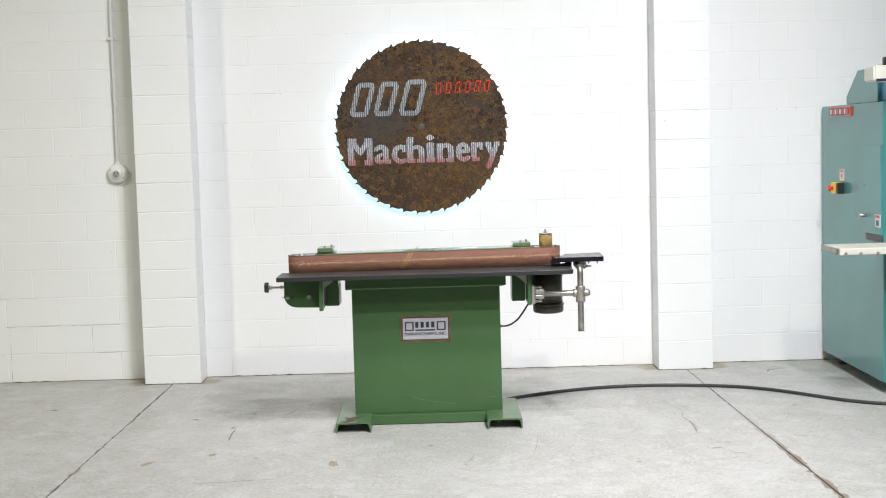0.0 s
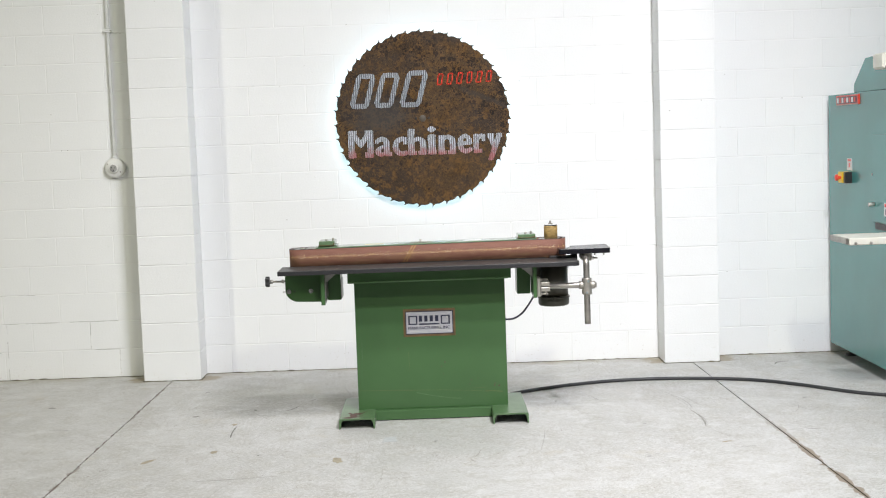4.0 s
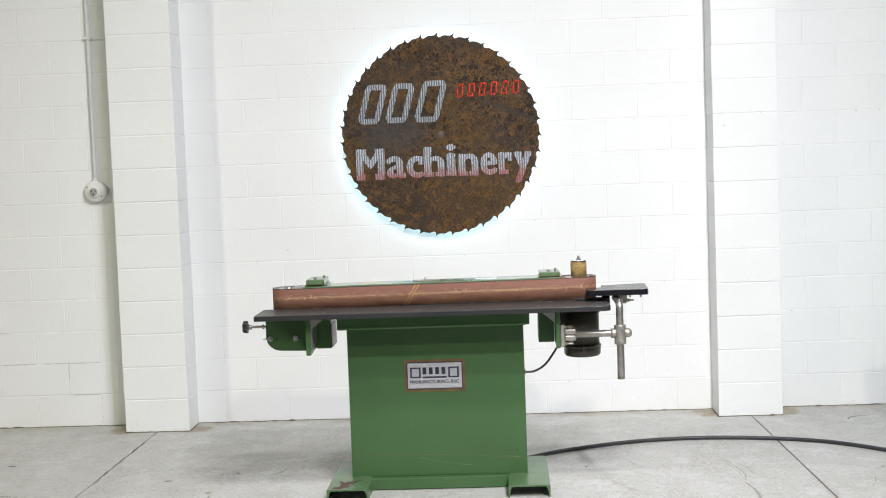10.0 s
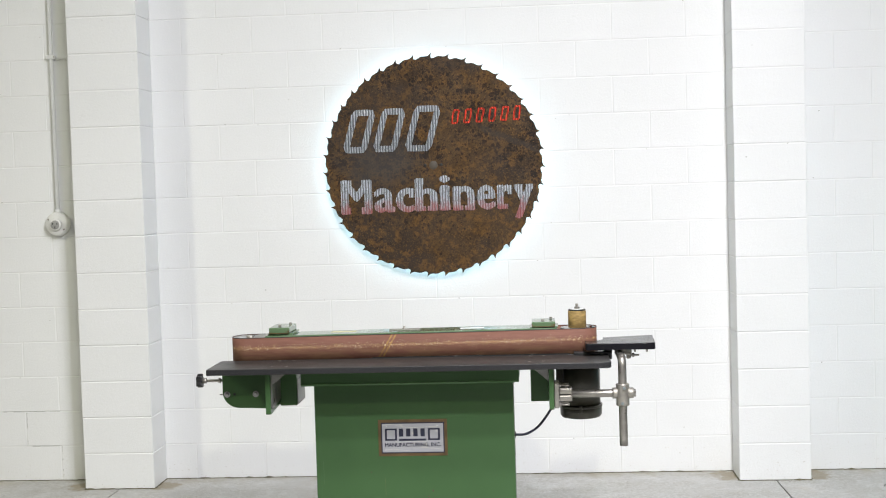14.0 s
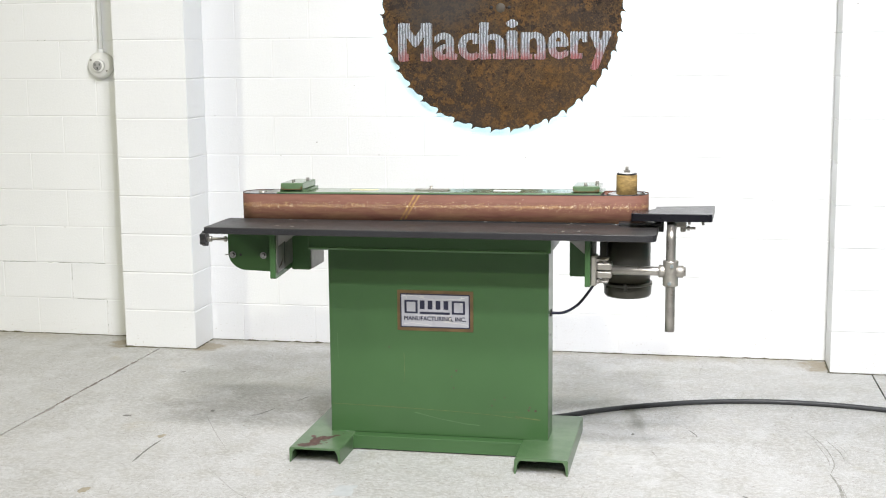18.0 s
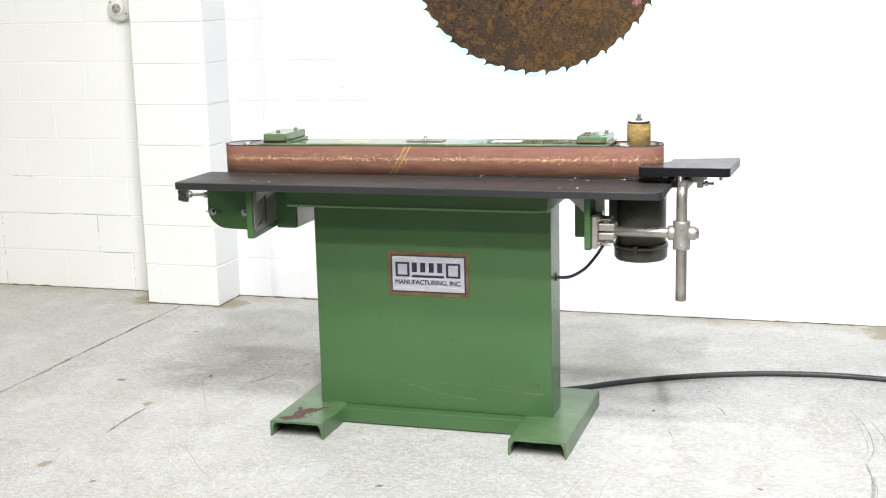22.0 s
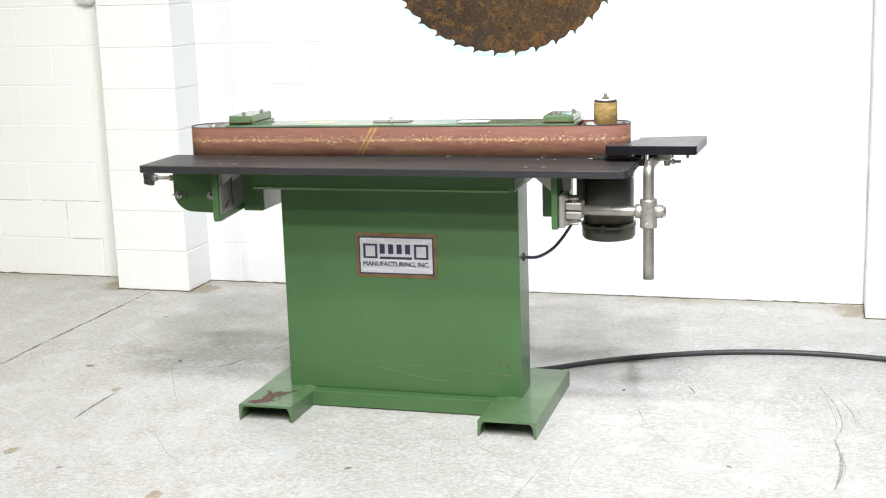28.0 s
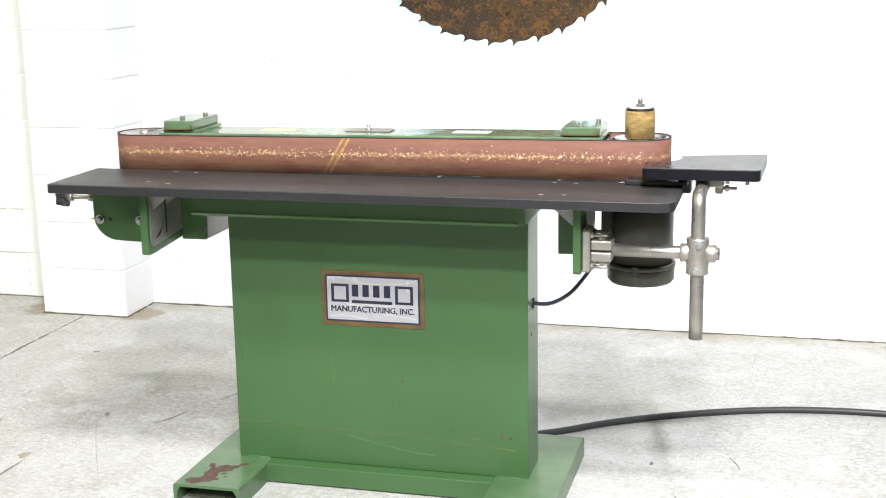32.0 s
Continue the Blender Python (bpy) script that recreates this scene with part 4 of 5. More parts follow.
tee = part("pipe_cross", bm_lathe([(0.0, 0.7100), (0.0262, 0.7100), (0.0278, 0.7112), (0.0282, 0.714), (0.0276, 0.722), (0.0280, 0.740), (0.0288, 0.756), (0.0280, 0.772), (0.0276, 0.790), (0.0282, 0.798), (0.0278, 0.8012), (0.0262, 0.8024), (0.0, 0.8024)], (TX, TY, 0), "z", 36), CAST, sander, "cast pipe cross fitting with set screws")
for x0, x1, r in ((TX - 0.043, TX - 0.020, 0.0232), (TX + 0.020, TX + 0.046, 0.0222)):
    part("cross_boss", bm_cyl((x0, TY, TZ), (x1, TY, TZ), r, 32, 0.0015), CAST, tee)
part("pipe_end", bm_lathe([(0.0, 0.001), (0.011, 0.001), (0.0125, 0.004), (0.0165, 0.004), (0.0168, -0.008)], (TX + 0.050, TY, TZ), "x", 24), STEEL, tee)
for z, dx in ((0.722, -0.004), (0.786, 0.004)):
    part("set_screw", hex_bolt((TX + dx, TY - 0.027, z), (0.25, -0.97, 0), 0.0072, 0.007), ZINC, tee)
up = [(TX, TY, 0.540), (TX, TY, 0.60), (TX, TY, 0.70), (TX, TY, 0.80), (TX, TY, 0.872)]
for k in range(1, 9):
    a = math.pi / 2 * k / 8
    up.append((TX, TY + 0.026 * (1 - math.cos(a)), 0.882 + 0.026 * math.sin(a)))
up += [(TX, TY + 0.07, 0.909), (TX, 0.965, 0.909)]
part("upright_pipe", bm_tube([Vector(p) for p in up], 0.0175, 28), STEEL, sander)
part("elbow_plug", bm_lathe([(0.0, 0.003), (0.004, 0.003), (0.005, 0.0)], (TX, TY + 0.006, 0.919), "z", 12), STEEL, sander)
saddle = part("pipe_saddle", bm_box((TX - 0.02, 0.915, 0.905), (TX + 0.052, 0.965, 0.9375), 0.004), CAST, sander)
part("saddle_bolt", bm_cyl((TX + 0.03, 0.94, 0.900), (TX + 0.085, 0.94, 0.900), 0.0045, 10), STEEL, saddle)
part("saddle_nut", hex_bolt((TX + 0.055, 0.94, 0.900), (1, 0, 0), 0.010, 0.009), STEEL, saddle)
part("saddle_lug", bm_box((TX + 0.03, 0.925, 0.886), (TX + 0.05, 0.955, 0.908), 0.004), CAST, saddle)
part("motor_cord", bm_tube(smooth_path([(0.308, 0.985, 0.553), (0.360, 0.985, 0.555), (0.412, 0.99, 0.584), (0.453, 1.0, 0.632), (0.491, 1.0, 0.690), (0.530, 1.01, 0.735)], 8), 0.0055, 12), NAVY, sander, "thin dark blue motor cord")

# maker's plate
PX0, PX1, PZ0, PZ1 = -0.284, 0.018, 0.480, 0.641
plate = part("name_plate", bm_box((PX0, BY0 - 0.002, PZ0), (PX1, BY0 + 0.002, PZ1), 0.0008), PLATE_GOLD, sander, "wrinkled white maker's plate with a gold-brown edge")
part("plate_border", bm_box((PX0 + 0.0125, BY0 - 0.0032, PZ0 + 0.013), (PX1 - 0.0125, BY0 - 0.0018, PZ1 - 0.013)), NAVY, plate)
part("plate_field", bm_box((PX0 + 0.0175, BY0 - 0.0042, PZ0 + 0.018), (PX1 - 0.0175, BY0 - 0.003, PZ1 - 0.018)), PLATE_WHITE, plate)
YF = BY0 - 0.0042
PW, PH = PX1 - PX0, PZ1 - PZ0


def print_shape(u0, w0, u1, w1, bm):
    return bm_box((PX0 + PW * u0, YF - 0.0007, PZ0 + PH * w0), (PX0 + PW * u1, YF + 0.0002, PZ0 + PH * w1), 0, bm)


for u in (0.098, 0.722):
    frame_bm = bmesh.new()
    print_shape(u, 0.43, u + 0.028, 0.76, frame_bm)
    print_shape(u + 0.146, 0.43, u + 0.174, 0.76, frame_bm)
    print_shape(u + 0.028, 0.715, u + 0.146, 0.76, frame_bm)
    print_shape(u + 0.028, 0.43, u + 0.146, 0.475, frame_bm)
    part("emblem_square", frame_bm, NAVY, plate)
for k in range(4):
    u = 0.302 + 0.104 * k
    part("emblem_block", print_shape(u, 0.54, u + 0.062, 0.755, None), NAVY, plate)
part("emblem_line", print_shape(0.30, 0.42, 0.695, 0.475, None), NAVY, plate)


def lettering(name, words, box, y, material, parent, fat=0.0, depth=0.001):
    """Words set in the built-in font, fitted into box = x0, z0, x1, z1 on a plane that faces the hall; fat thickens the strokes."""
    data = bpy.data.curves.new("scratch_words", "FONT")
    data.body, data.extrude, data.resolution_u = words, 0.02, 3
    ob = bpy.data.objects.new("scratch_words", data)
    mesh = bpy.data.meshes.new_from_object(ob)
    bpy.data.objects.remove(ob)
    co = [v.co.copy() for v in mesh.vertices]
    xs, zs = [c.x for c in co], [c.y for c in co]
    x0, z0, x1, z1 = box
    own = bmesh.new()
    for k, (dx, dz) in enumerate(((0, 0), (-fat, 0), (fat, 0), (0, fat * 0.6), (0, -fat * 0.6)) if fat else ((0, 0),)):
        for v, c in zip(mesh.vertices, co):
            v.co = Vector((x0 + (c.x - min(xs)) / (max(xs) - min(xs)) * (x1 - x0) + dx, y - (depth + 0.0002 * k if c.z > 0 else -0.0005), z0 + (c.y - min(zs)) / (max(zs) - min(zs)) * (z1 - z0) + dz))
        own.from_mesh(mesh)
    for f in own.faces:
        f.smooth = False
    return part(name, own, material, parent)


lettering("lettering", "MANUFACTURING, INC.", (PX0 + PW * 0.095, PZ0 + PH * 0.245, PX0 + PW * 0.905, PZ0 + PH * 0.365), YF, NAVY, plate, 0.0006, 0.0008)

# black supply cable on the floor, from behind the pedestal to the east
cable_pts = [(-0.05, 1.30, 0.0108), (0.12, 1.33, 0.0108), (0.30, 1.43, 0.0108), (0.45, 1.545, 0.0108), (0.65, 1.66, 0.0108), (0.90, 1.762, 0.0108), (1.15, 1.812, 0.0108), (1.40, 1.812, 0.0108), (1.65, 1.765, 0.0108), (1.87, 1.687, 0.0108), (2.03, 1.583, 0.0108), (2.17, 1.447, 0.0108), (2.28, 1.316, 0.0108), (2.385, 1.19, 0.0108), (2.49, 1.09, 0.0108), (2.63, 1.01, 0.0108), (2.85, 0.95, 0.0108), (3.2, 0.90, 0.0108), (4.2, 0.8, 0.0108)]
solid("supply_cable", bm_tube(smooth_path(cable_pts, 8), 0.0108, 14), RUBBER, "thick black rubber supply cable lying on the floor", "cable")

# ---------------------------------------------------------------- the round sign
SX, SZ, SY = -0.1365, 1.768, 2.632
sign = thing("saw_blade_sign", (SX, SY, SZ), "rusty round saw blade sign with bright metal lettering on the wall", "sign")


def saw_blade(teeth=39):
    shape = ((0.0, 0.607), (0.04, 0.5985), (0.12, 0.5945), (0.24, 0.598), (0.36, 0.604), (0.50, 0.6065), (0.66, 0.6055), (0.78, 0.6055), (0.88, 0.610), (0.95, 0.616), (1.03, 0.6235))
    rim = []
    for k in range(teeth):
        for f, r in shape:
            a = math.pi / 2 - (k + f) * math.tau / teeth
            rim.append((a, r * 1.008))
    own, n = bmesh.new(), len(rim)
    rows, hubs = [], []
    for y in (SY, SY + 0.004):
        rows.append([own.verts.new((SX + r * math.cos(a), y, SZ + r * math.sin(a))) for a, r in rim])
        turns = [math.pi / 2 - (k + 0.5) * math.tau / n for k in range(n)]
        rows.append([own.verts.new((SX + 0.575 * math.cos(a), y, SZ + 0.575 * math.sin(a))) for a in turns])
        hubs.append(own.verts.new((SX, y, SZ)))
    for k in range(n):
        l = (k + 1) % n
        own.faces.new((rows[0][k], rows[0][l], rows[1][l], rows[1][k]))
        own.faces.new((rows[2][k], rows[3][k], rows[3][l], rows[2][l]))
        own.faces.new((rows[0][k], rows[2][k], rows[2][l], rows[0][l]))
        own.faces.new((rows[1][k], rows[1][l], hubs[0]))
        own.faces.new((rows[3][l], rows[3][k], hubs[1]))
    bmesh.ops.recalc_face_normals(own, faces=own.faces)
    return own


blade = part("blade", saw_blade(), RUST, sign, "toothed rusty steel saw blade")
part("arbor_plug", bm_lathe([(0.0, -0.002), (0.022, -0.002), (0.024, 0.0), (0.024, 0.003)], (SX, SY, SZ), "y", 28), coat("grey_brown_plug", (0.085, 0.070, 0.052), 0.6, 0.2, 30, 200, 0.2), blade)
for dx in (-0.047, 0.043):
    part("pin_hole", bm_lathe([(0.0, -0.0013), (0.0085, -0.0013), (0.009, 0.002), (0.0, 0.002)], (SX + dx, SY, SZ + 0.002), "y", 14), BLACK, blade)


def bm_stroke(points, width, y=SY, closed=False, depth=0.0022):
    """A flat stroke of even width along points in the sign's plane."""
    own, n, rails = bmesh.new(), len(points), []
    for i, (x, z) in enumerate(points):
        a = points[(i - 1) % n] if closed or i else points[i]
        b = points[(i + 1) % n] if closed or i < n - 1 else points[i]
        d = Vector((b[0] - a[0], b[1] - a[1])).normalized() * width / 2
        rails.append([own.verts.new((x + sx * d.y, yy, z - sx * d.x)) for yy in (y - depth, y + 0.0005) for sx in (-1, 1)])
    for i in range(n if closed else n - 1):
        p, q = rails[i], rails[(i + 1) % n]
        for a, b in ((0, 1), (1, 3), (3, 2), (2, 0)):
            own.faces.new((p[a], p[b], q[b], q[a]))
    if not closed:
        own.faces.new(rails[0])
        own.faces.new(rails[-1][::-1])
    bmesh.ops.recalc_face_normals(own, faces=own.faces)
    return own


# creases in the plate's foil
CREASE = coat("pale_foil_crease", (0.60, 0.59, 0.55), 0.35, 0.2, 40, 200, 0.1)
for crease in (((0.07, 0.85), (0.14, 0.88), (0.24, 0.86), (0.36, 0.80), (0.50, 0.775), (0.66, 0.79), (0.80, 0.80), (0.93, 0.86)),
               ((0.85, 0.87), (0.845, 0.80), (0.825, 0.775)), ((0.12, 0.865), (0.125, 0.80)),
               ((0.24, 0.43), (0.27, 0.39), (0.36, 0.385), (0.44, 0.40), (0.55, 0.385)),
               ((0.50, 0.36), (0.56, 0.30), (0.62, 0.235), (0.74, 0.215), (0.86, 0.20), (0.93, 0.17)),
               ((0.09, 0.17), (0.20, 0.20), (0.32, 0.175), (0.45, 0.145)), ((0.56, 0.41), (0.62, 0.385), (0.70, 0.40))):
    part("foil_crease", bm_stroke([(PX0 + PW * u, PZ0 + PH * w) for u, w in crease], 0.0018, YF, False, 0.0004), CREASE, plate)
SCRATCH = coat("pale_paint_scratch", (0.075, 0.145, 0.060), 0.5, 0.2, 40, 200, 0.1)
BROWN_SCRATCH = coat("brown_paint_scratch", (0.10, 0.125, 0.04), 0.6, 0.4, 60, 200, 0.1)
for pts, wide, tone in (([(-0.22, 0.150), (-0.12, 0.128), (-0.02, 0.112), (0.04, 0.108)], 0.0035, SCRATCH),
                        ([(-0.555, 0.172), (-0.30, 0.168), (-0.05, 0.160), (0.10, 0.152), (0.20, 0.142)], 0.0016, BROWN_SCRATCH),
                        ([(0.18, 0.150), (0.28, 0.140)], 0.004, BROWN_SCRATCH),
                        ([(-0.26, 0.39), (-0.258, 0.31), (-0.262, 0.27)], 0.0012, BROWN_SCRATCH),
                        ([(-0.53, 0.46), (-0.528, 0.36)], 0.0012, SCRATCH)):
    part("paint_scratch", bm_stroke(pts, wide, BY0, False, 0.0005), tone, pedestal)


def slanted_frame(cx, cz, rx, rz, lean):
    """The outline of a leaning block, in short steps along each side."""
    corners = [(cx + rx * i + lean * rz * j, cz + rz * j) for i, j in ((-1, -1), (1, -1), (1, 1), (-1, 1))]
    out = []
    for (x0, z0), (x1, z1) in zip(corners, corners[1:] + corners[:1]):
        out += [(x0 + (x1 - x0) * f, z0 + (z1 - z0) * f) for f in (0.08, 0.3, 0.5, 0.7, 0.92)]
    return out


# three leaning bright frames, and six small red ones
for cx, cz, rx, rz in ((-0.550, 1.970, 0.050, 0.104), (-0.380, 1.972, 0.050, 0.104), (-0.191, 1.976, 0.058, 0.110)):
    part("bright_frame", bm_stroke(slanted_frame(cx, cz, rx, rz, 0.28), 0.035, closed=True), ALU, sign, "leaning frame of ground aluminium")
for k in range(6):
    part("red_frame", bm_stroke(slanted_frame(-0.005 + 0.0688 * k, 2.036 + 0.0022 * k, 0.0150, 0.036, 0.2), 0.0105, closed=True), RED_ALU, sign, "small red leaning metal frame")


def slab_letter(letter, x0, z0, x1, z1, feet):
    """One letter of the built-in font with heavy slab feet, each given as fractions of the letter's box."""
    ob = lettering("lettering", letter, (x0 + 0.007, z0 + 0.004, x1 - 0.007, z1 - 0.004), SY, ALU_RED, sign, 0.0095, 0.0025)
    w, h = x1 - x0, z1 - z0
    for u0, v0, u1, v1 in feet:
        part("serif", bm_box((x0 + w * u0, SY - 0.0038, z0 + h * v0), (x0 + w * u1, SY + 0.0004, z0 + h * v1)), ALU_RED, ob)


FOOT_L, FOOT_R, TOP_L = (0.0, 0.0, 0.46, 0.20), (0.54, 0.0, 1.0, 0.20), (0.0, 0.80, 0.40, 1.0)
for letter, x0, z0, x1, z1, feet in (
        ("M", -0.663, 1.505, -0.491, 1.696, ((0.0, 0.0, 0.30, 0.20), (0.66, 0.0, 1.0, 0.20), (0.0, 0.80, 0.34, 1.0), (0.68, 0.80, 1.0, 1.0))),
        ("a", -0.476, 1.511, -0.361, 1.647, ((0.72, 0.0, 1.0, 0.22),)),
        ("c", -0.352, 1.509, -0.250, 1.644, ((0.72, 0.60, 1.0, 0.98),)),
        ("h", -0.243, 1.513, -0.119, 1.696, ((0.0, 0.0, 0.46, 0.15), (0.54, 0.0, 1.0, 0.15), (0.0, 0.82, 0.38, 1.0))),
        ("i", -0.106, 1.514, -0.050, 1.709, ((-0.05, 0.0, 1.1, 0.16), (-0.05, 0.50, 0.8, 0.64))),
        ("n", -0.031, 1.511, 0.089, 1.646, (FOOT_L, FOOT_R, TOP_L)),
        ("e", 0.104, 1.512, 0.205, 1.649, ()),
        ("r", 0.218, 1.513, 0.300, 1.647, ((0.0, 0.0, 0.70, 0.20), TOP_L, (0.70, 0.60, 1.0, 0.98))),
        ("y", 0.312, 1.459, 0.418, 1.647, ((0.0, 0.86, 0.45, 1.0), (0.62, 0.86, 1.0, 1.0)))):
    slab_letter(letter, x0, z0, x1, z1, feet)
# lighting strip and stand-offs behind the blade
strip = bm_lathe([(0.568, 0.006), (0.586, 0.006), (0.586, 0.014), (0.568, 0.014), (0.568, 0.006)], (SX, SY, SZ), "y", 64)
part("led_strip", strip, LED, sign, "glowing cold white light strip behind the blade")
for a in (0.6, 2.2, 3.8, 5.4):
    x, z = SX + 0.45 * math.cos(a), SZ + 0.45 * math.sin(a)
    part("stand_off", bm_cyl((x, SY + 0.004, z), (x, WALL_Y + 0.004, z), 0.009, 12), STEEL, sign)

# ---------------------------------------------------------------- conduit and outlet
CX, CY = -2.319, 2.664
conduit = thing("wall_conduit", (CX, CY, 1.50), "pale grey conduit running down the block wall to an outlet", "conduit")
part("pipe", bm_cyl((CX, CY, 1.55), (CX, CY, HALL_Z - 0.05), 0.0135, 18), GALV, conduit)
for z in (2.44, 3.5):
    strap = part("strap", bm_box((CX - 0.028, CY - 0.0165, z), (CX + 0.028, CY + 0.0155, z + 0.022), 0.003), GALV, conduit)
    part("strap_screw", bm_cyl((CX + 0.022, CY - 0.0165, z + 0.011), (CX + 0.022, CY - 0.020, z + 0.011), 0.004, 10), STEEL, strap)
part("pipe_coupling", bm_cyl((CX, CY, 1.545), (CX, CY, 1.58), 0.0175, 18), GALV, conduit)
outlet = thing("wall_outlet", (CX, WALL_Y, 1.495), "round white twist-lock outlet with a grey face on the wall", "outlet")
part("box", bm_lathe([(0.0, -0.040), (0.064, -0.040), (0.069, -0.036), (0.072, 0.004), (0.0, 0.004)], (CX, WALL_Y, 1.495), "y", 28), WHITE_PLASTIC, outlet)
part("cover", bm_lathe([(0.0, -0.046), (0.060, -0.046), (0.064, -0.042), (0.064, -0.039), (0.0, -0.039)], (CX, WALL_Y, 1.495), "y", 28), WHITE_PLASTIC, outlet)
socket = part("socket", bm_lathe([(0.0, -0.062), (0.030, -0.062), (0.034, -0.058), (0.036, -0.045), (0.0, -0.045)], (CX - 0.002, WALL_Y, 1.492), "y", 28), WHITE_PLASTIC, outlet)
part("socket_face", bm_lathe([(0.0, -0.0635), (0.024, -0.0635), (0.026, -0.062), (0.026, -0.060)], (CX - 0.002, WALL_Y, 1.492), "y", 24), coat("grey_socket_face", (0.30, 0.30, 0.29), 0.5), socket)
for k in range(3):
    a = 0.5 + k * math.tau / 3
    x, z = CX - 0.002 + 0.014 * math.cos(a), 1.492 + 0.014 * math.sin(a)
    part("socket_slot", bm_box((x - 0.0025, WALL_Y - 0.0642, z - 0.006), (x + 0.0025, WALL_Y - 0.0632, z + 0.006)), BLACK, socket)
for dx, dz in ((-0.045, 0.028), (0.044, -0.03)):
    part("cover_screw", bm_cyl((CX + dx, WALL_Y - 0.046, 1.495 + dz), (CX + dx, WALL_Y - 0.049, 1.495 + dz), 0.005, 10), STEEL, outlet)

# ---------------------------------------------------------------- the teal machine by the eastern wall
QX, QY0, QY1 = 2.72, 1.33, 2.62
teal = thing("teal_machine", (3.3, 1.6, 0.0), "tall teal enamelled woodworking machine standing near the wall", "machine")
cab = part("cabinet", bm_box((QX, QY0, 0.075), (4.1, QY1, 1.83), 0.008, segments=2), TEAL, teal)
for x in (QX + 0.12, 3.95):
    for y in (QY0 + 0.12, QY1 - 0.12):
        part("foot", bm_lathe([(0.0, 0.0), (0.05, 0.0), (0.05, 0.012), (0.018, 0.02), (0.018, 0.08), (0.0, 0.08)], (x, y, 0), "z", 18), BLACK, teal)
part("front_panel", bm_box((QX + 0.02, QY0 - 0.006, 0.09), (4.05, QY0 + 0.004, 0.86), 0.003), DEEP_TEAL, teal)
door = part("door", bm_box((QX - 0.014, 1.335, 1.00), (QX + 0.004, 1.66, 1.555), 0.006, segments=2), TEAL, teal)
part("door_bolt", bm_cyl((QX - 0.05, 1.63, 1.112), (QX - 0.012, 1.63, 1.112), 0.013, 16), STEEL, door)
part("door_screw", bm_cyl((QX - 0.004, 1.70, 1.30), (QX + 0.002, 1.70, 1.30), 0.008, 10), STEEL, cab)
# raised black strip that stands in for the shade below the door
part("recess_shade", bm_box((QX - 0.004, 1.335, 0.955), (QX + 0.003, 1.64, 0.995)), BLACK, teal)
ledge = part("ledge_table", bm_box((2.345, 0.99, 0.915), (4.0, 1.325, 0.957), 0.006, segments=2), CREAM, teal)
part("ledge_rail", bm_box((2.328, 1.00, 0.921), (2.3445, 1.318, 0.956), 0.004), DULL_STEEL, teal)
for x in (2.38, 2.47, 2.57):
    part("ledge_bolt", hex_bolt((x, 0.99, 0.925), (0, -1, 0), 0.010, 0.008), STEEL, ledge)
hood = part("hood", bm_prism([(2.09, 1.83), (2.09, 1.885), (1.86, 2.045), (1.46, 2.06), (1.46, 1.83)], "x", QX + 0.01, 3.6, 0.006), TEAL, teal)
part("blue_slide", bm_box((QX + 0.03, 1.345, 1.832), (3.5, 1.458, 1.985), 0.004), BLUE, teal)
beam = part("beam", bm_box((2.615, 1.16, 1.946), (3.5, 1.345, 2.042), 0.008, segments=2), CREAM, teal)
part("beam_scale", bm_box((2.62, 1.156, 1.947), (3.49, 1.161, 1.962)), NAVY, beam)
part("beam_cap", bm_box((2.605, 1.17, 1.955), (2.616, 1.335, 2.035), 0.003), CREAM, beam)
part("clamp_block", bm_box((2.735, 1.18, 2.042), (2.98, 1.32, 2.10), 0.006), BLACK, teal)
part("clamp_post", bm_box((2.69, 1.22, 2.042), (2.708, 1.26, 2.095), 0.003), BLACK, teal)
badge = part("badge", bm_box((QX - 0.012, 1.93, 1.752), (QX + 0.002, 2.40, 1.818), 0.003), REDP, teal, "red badge with white plain marks")
part("badge_frame", bm_box((QX - 0.014, 1.94, 1.752), (QX - 0.010, 2.39, 1.757)), CAST, badge)
part("badge_field", bm_box((QX - 0.0128, 1.96, 1.763), (QX - 0.0116, 2.385, 1.808)), NAVY, badge)
for k in range(8):
    y = 2.375 - 0.051 * k
    part("badge_mark", bm_box((QX - 0.0140, y - 0.034, 1.769), (QX - 0.0126, y, 1.802)), REDP if k % 2 else PAPER, badge)
stop = part("stop_switch", bm_box((QX - 0.050, 2.15, 1.230), (QX + 0.002, 2.25, 1.305), 0.005), YELLOW, teal, "yellow stop switch box with a red button")
part("switch_base", bm_box((QX - 0.046, 2.105, 1.230), (QX + 0.002, 2.149, 1.305), 0.004), BLACK, stop)
part("stop_button", bm_lathe([(0.0, -0.034), (0.018, -0.034), (0.022, -0.029), (0.022, -0.018), (0.012, -0.014), (0.012, 0.0)], (QX - 0.050, 2.20, 1.267), "x", 20), REDP, stop, "red mushroom button")
note = part("notice", bm_box((QX - 0.002, 2.105, 1.316), (QX + 0.001, 2.205, 1.395)), PAPER, teal, "small white notice sticker")
part("notice_mark", bm_box((QX - 0.0028, 2.12, 1.376), (QX - 0.0019, 2.19, 1.390)), REDP, note)
part("notice_mark", bm_box((QX - 0.0028, 2.14, 1.335), (QX - 0.0019, 2.17, 1.365)), REDP, note)
note = part("notice", bm_box((QX - 0.0165, 1.34, 1.048), (QX - 0.0135, 1.44, 1.128)), PAPER, teal, "small white notice sticker")
part("notice_mark", bm_box((QX - 0.0173, 1.348, 1.106), (QX - 0.0164, 1.432, 1.124)), REDP, note)
part("notice_mark", bm_box((QX - 0.0173, 1.365, 1.058), (QX - 0.0164, 1.415, 1.092)), NAVY, note)

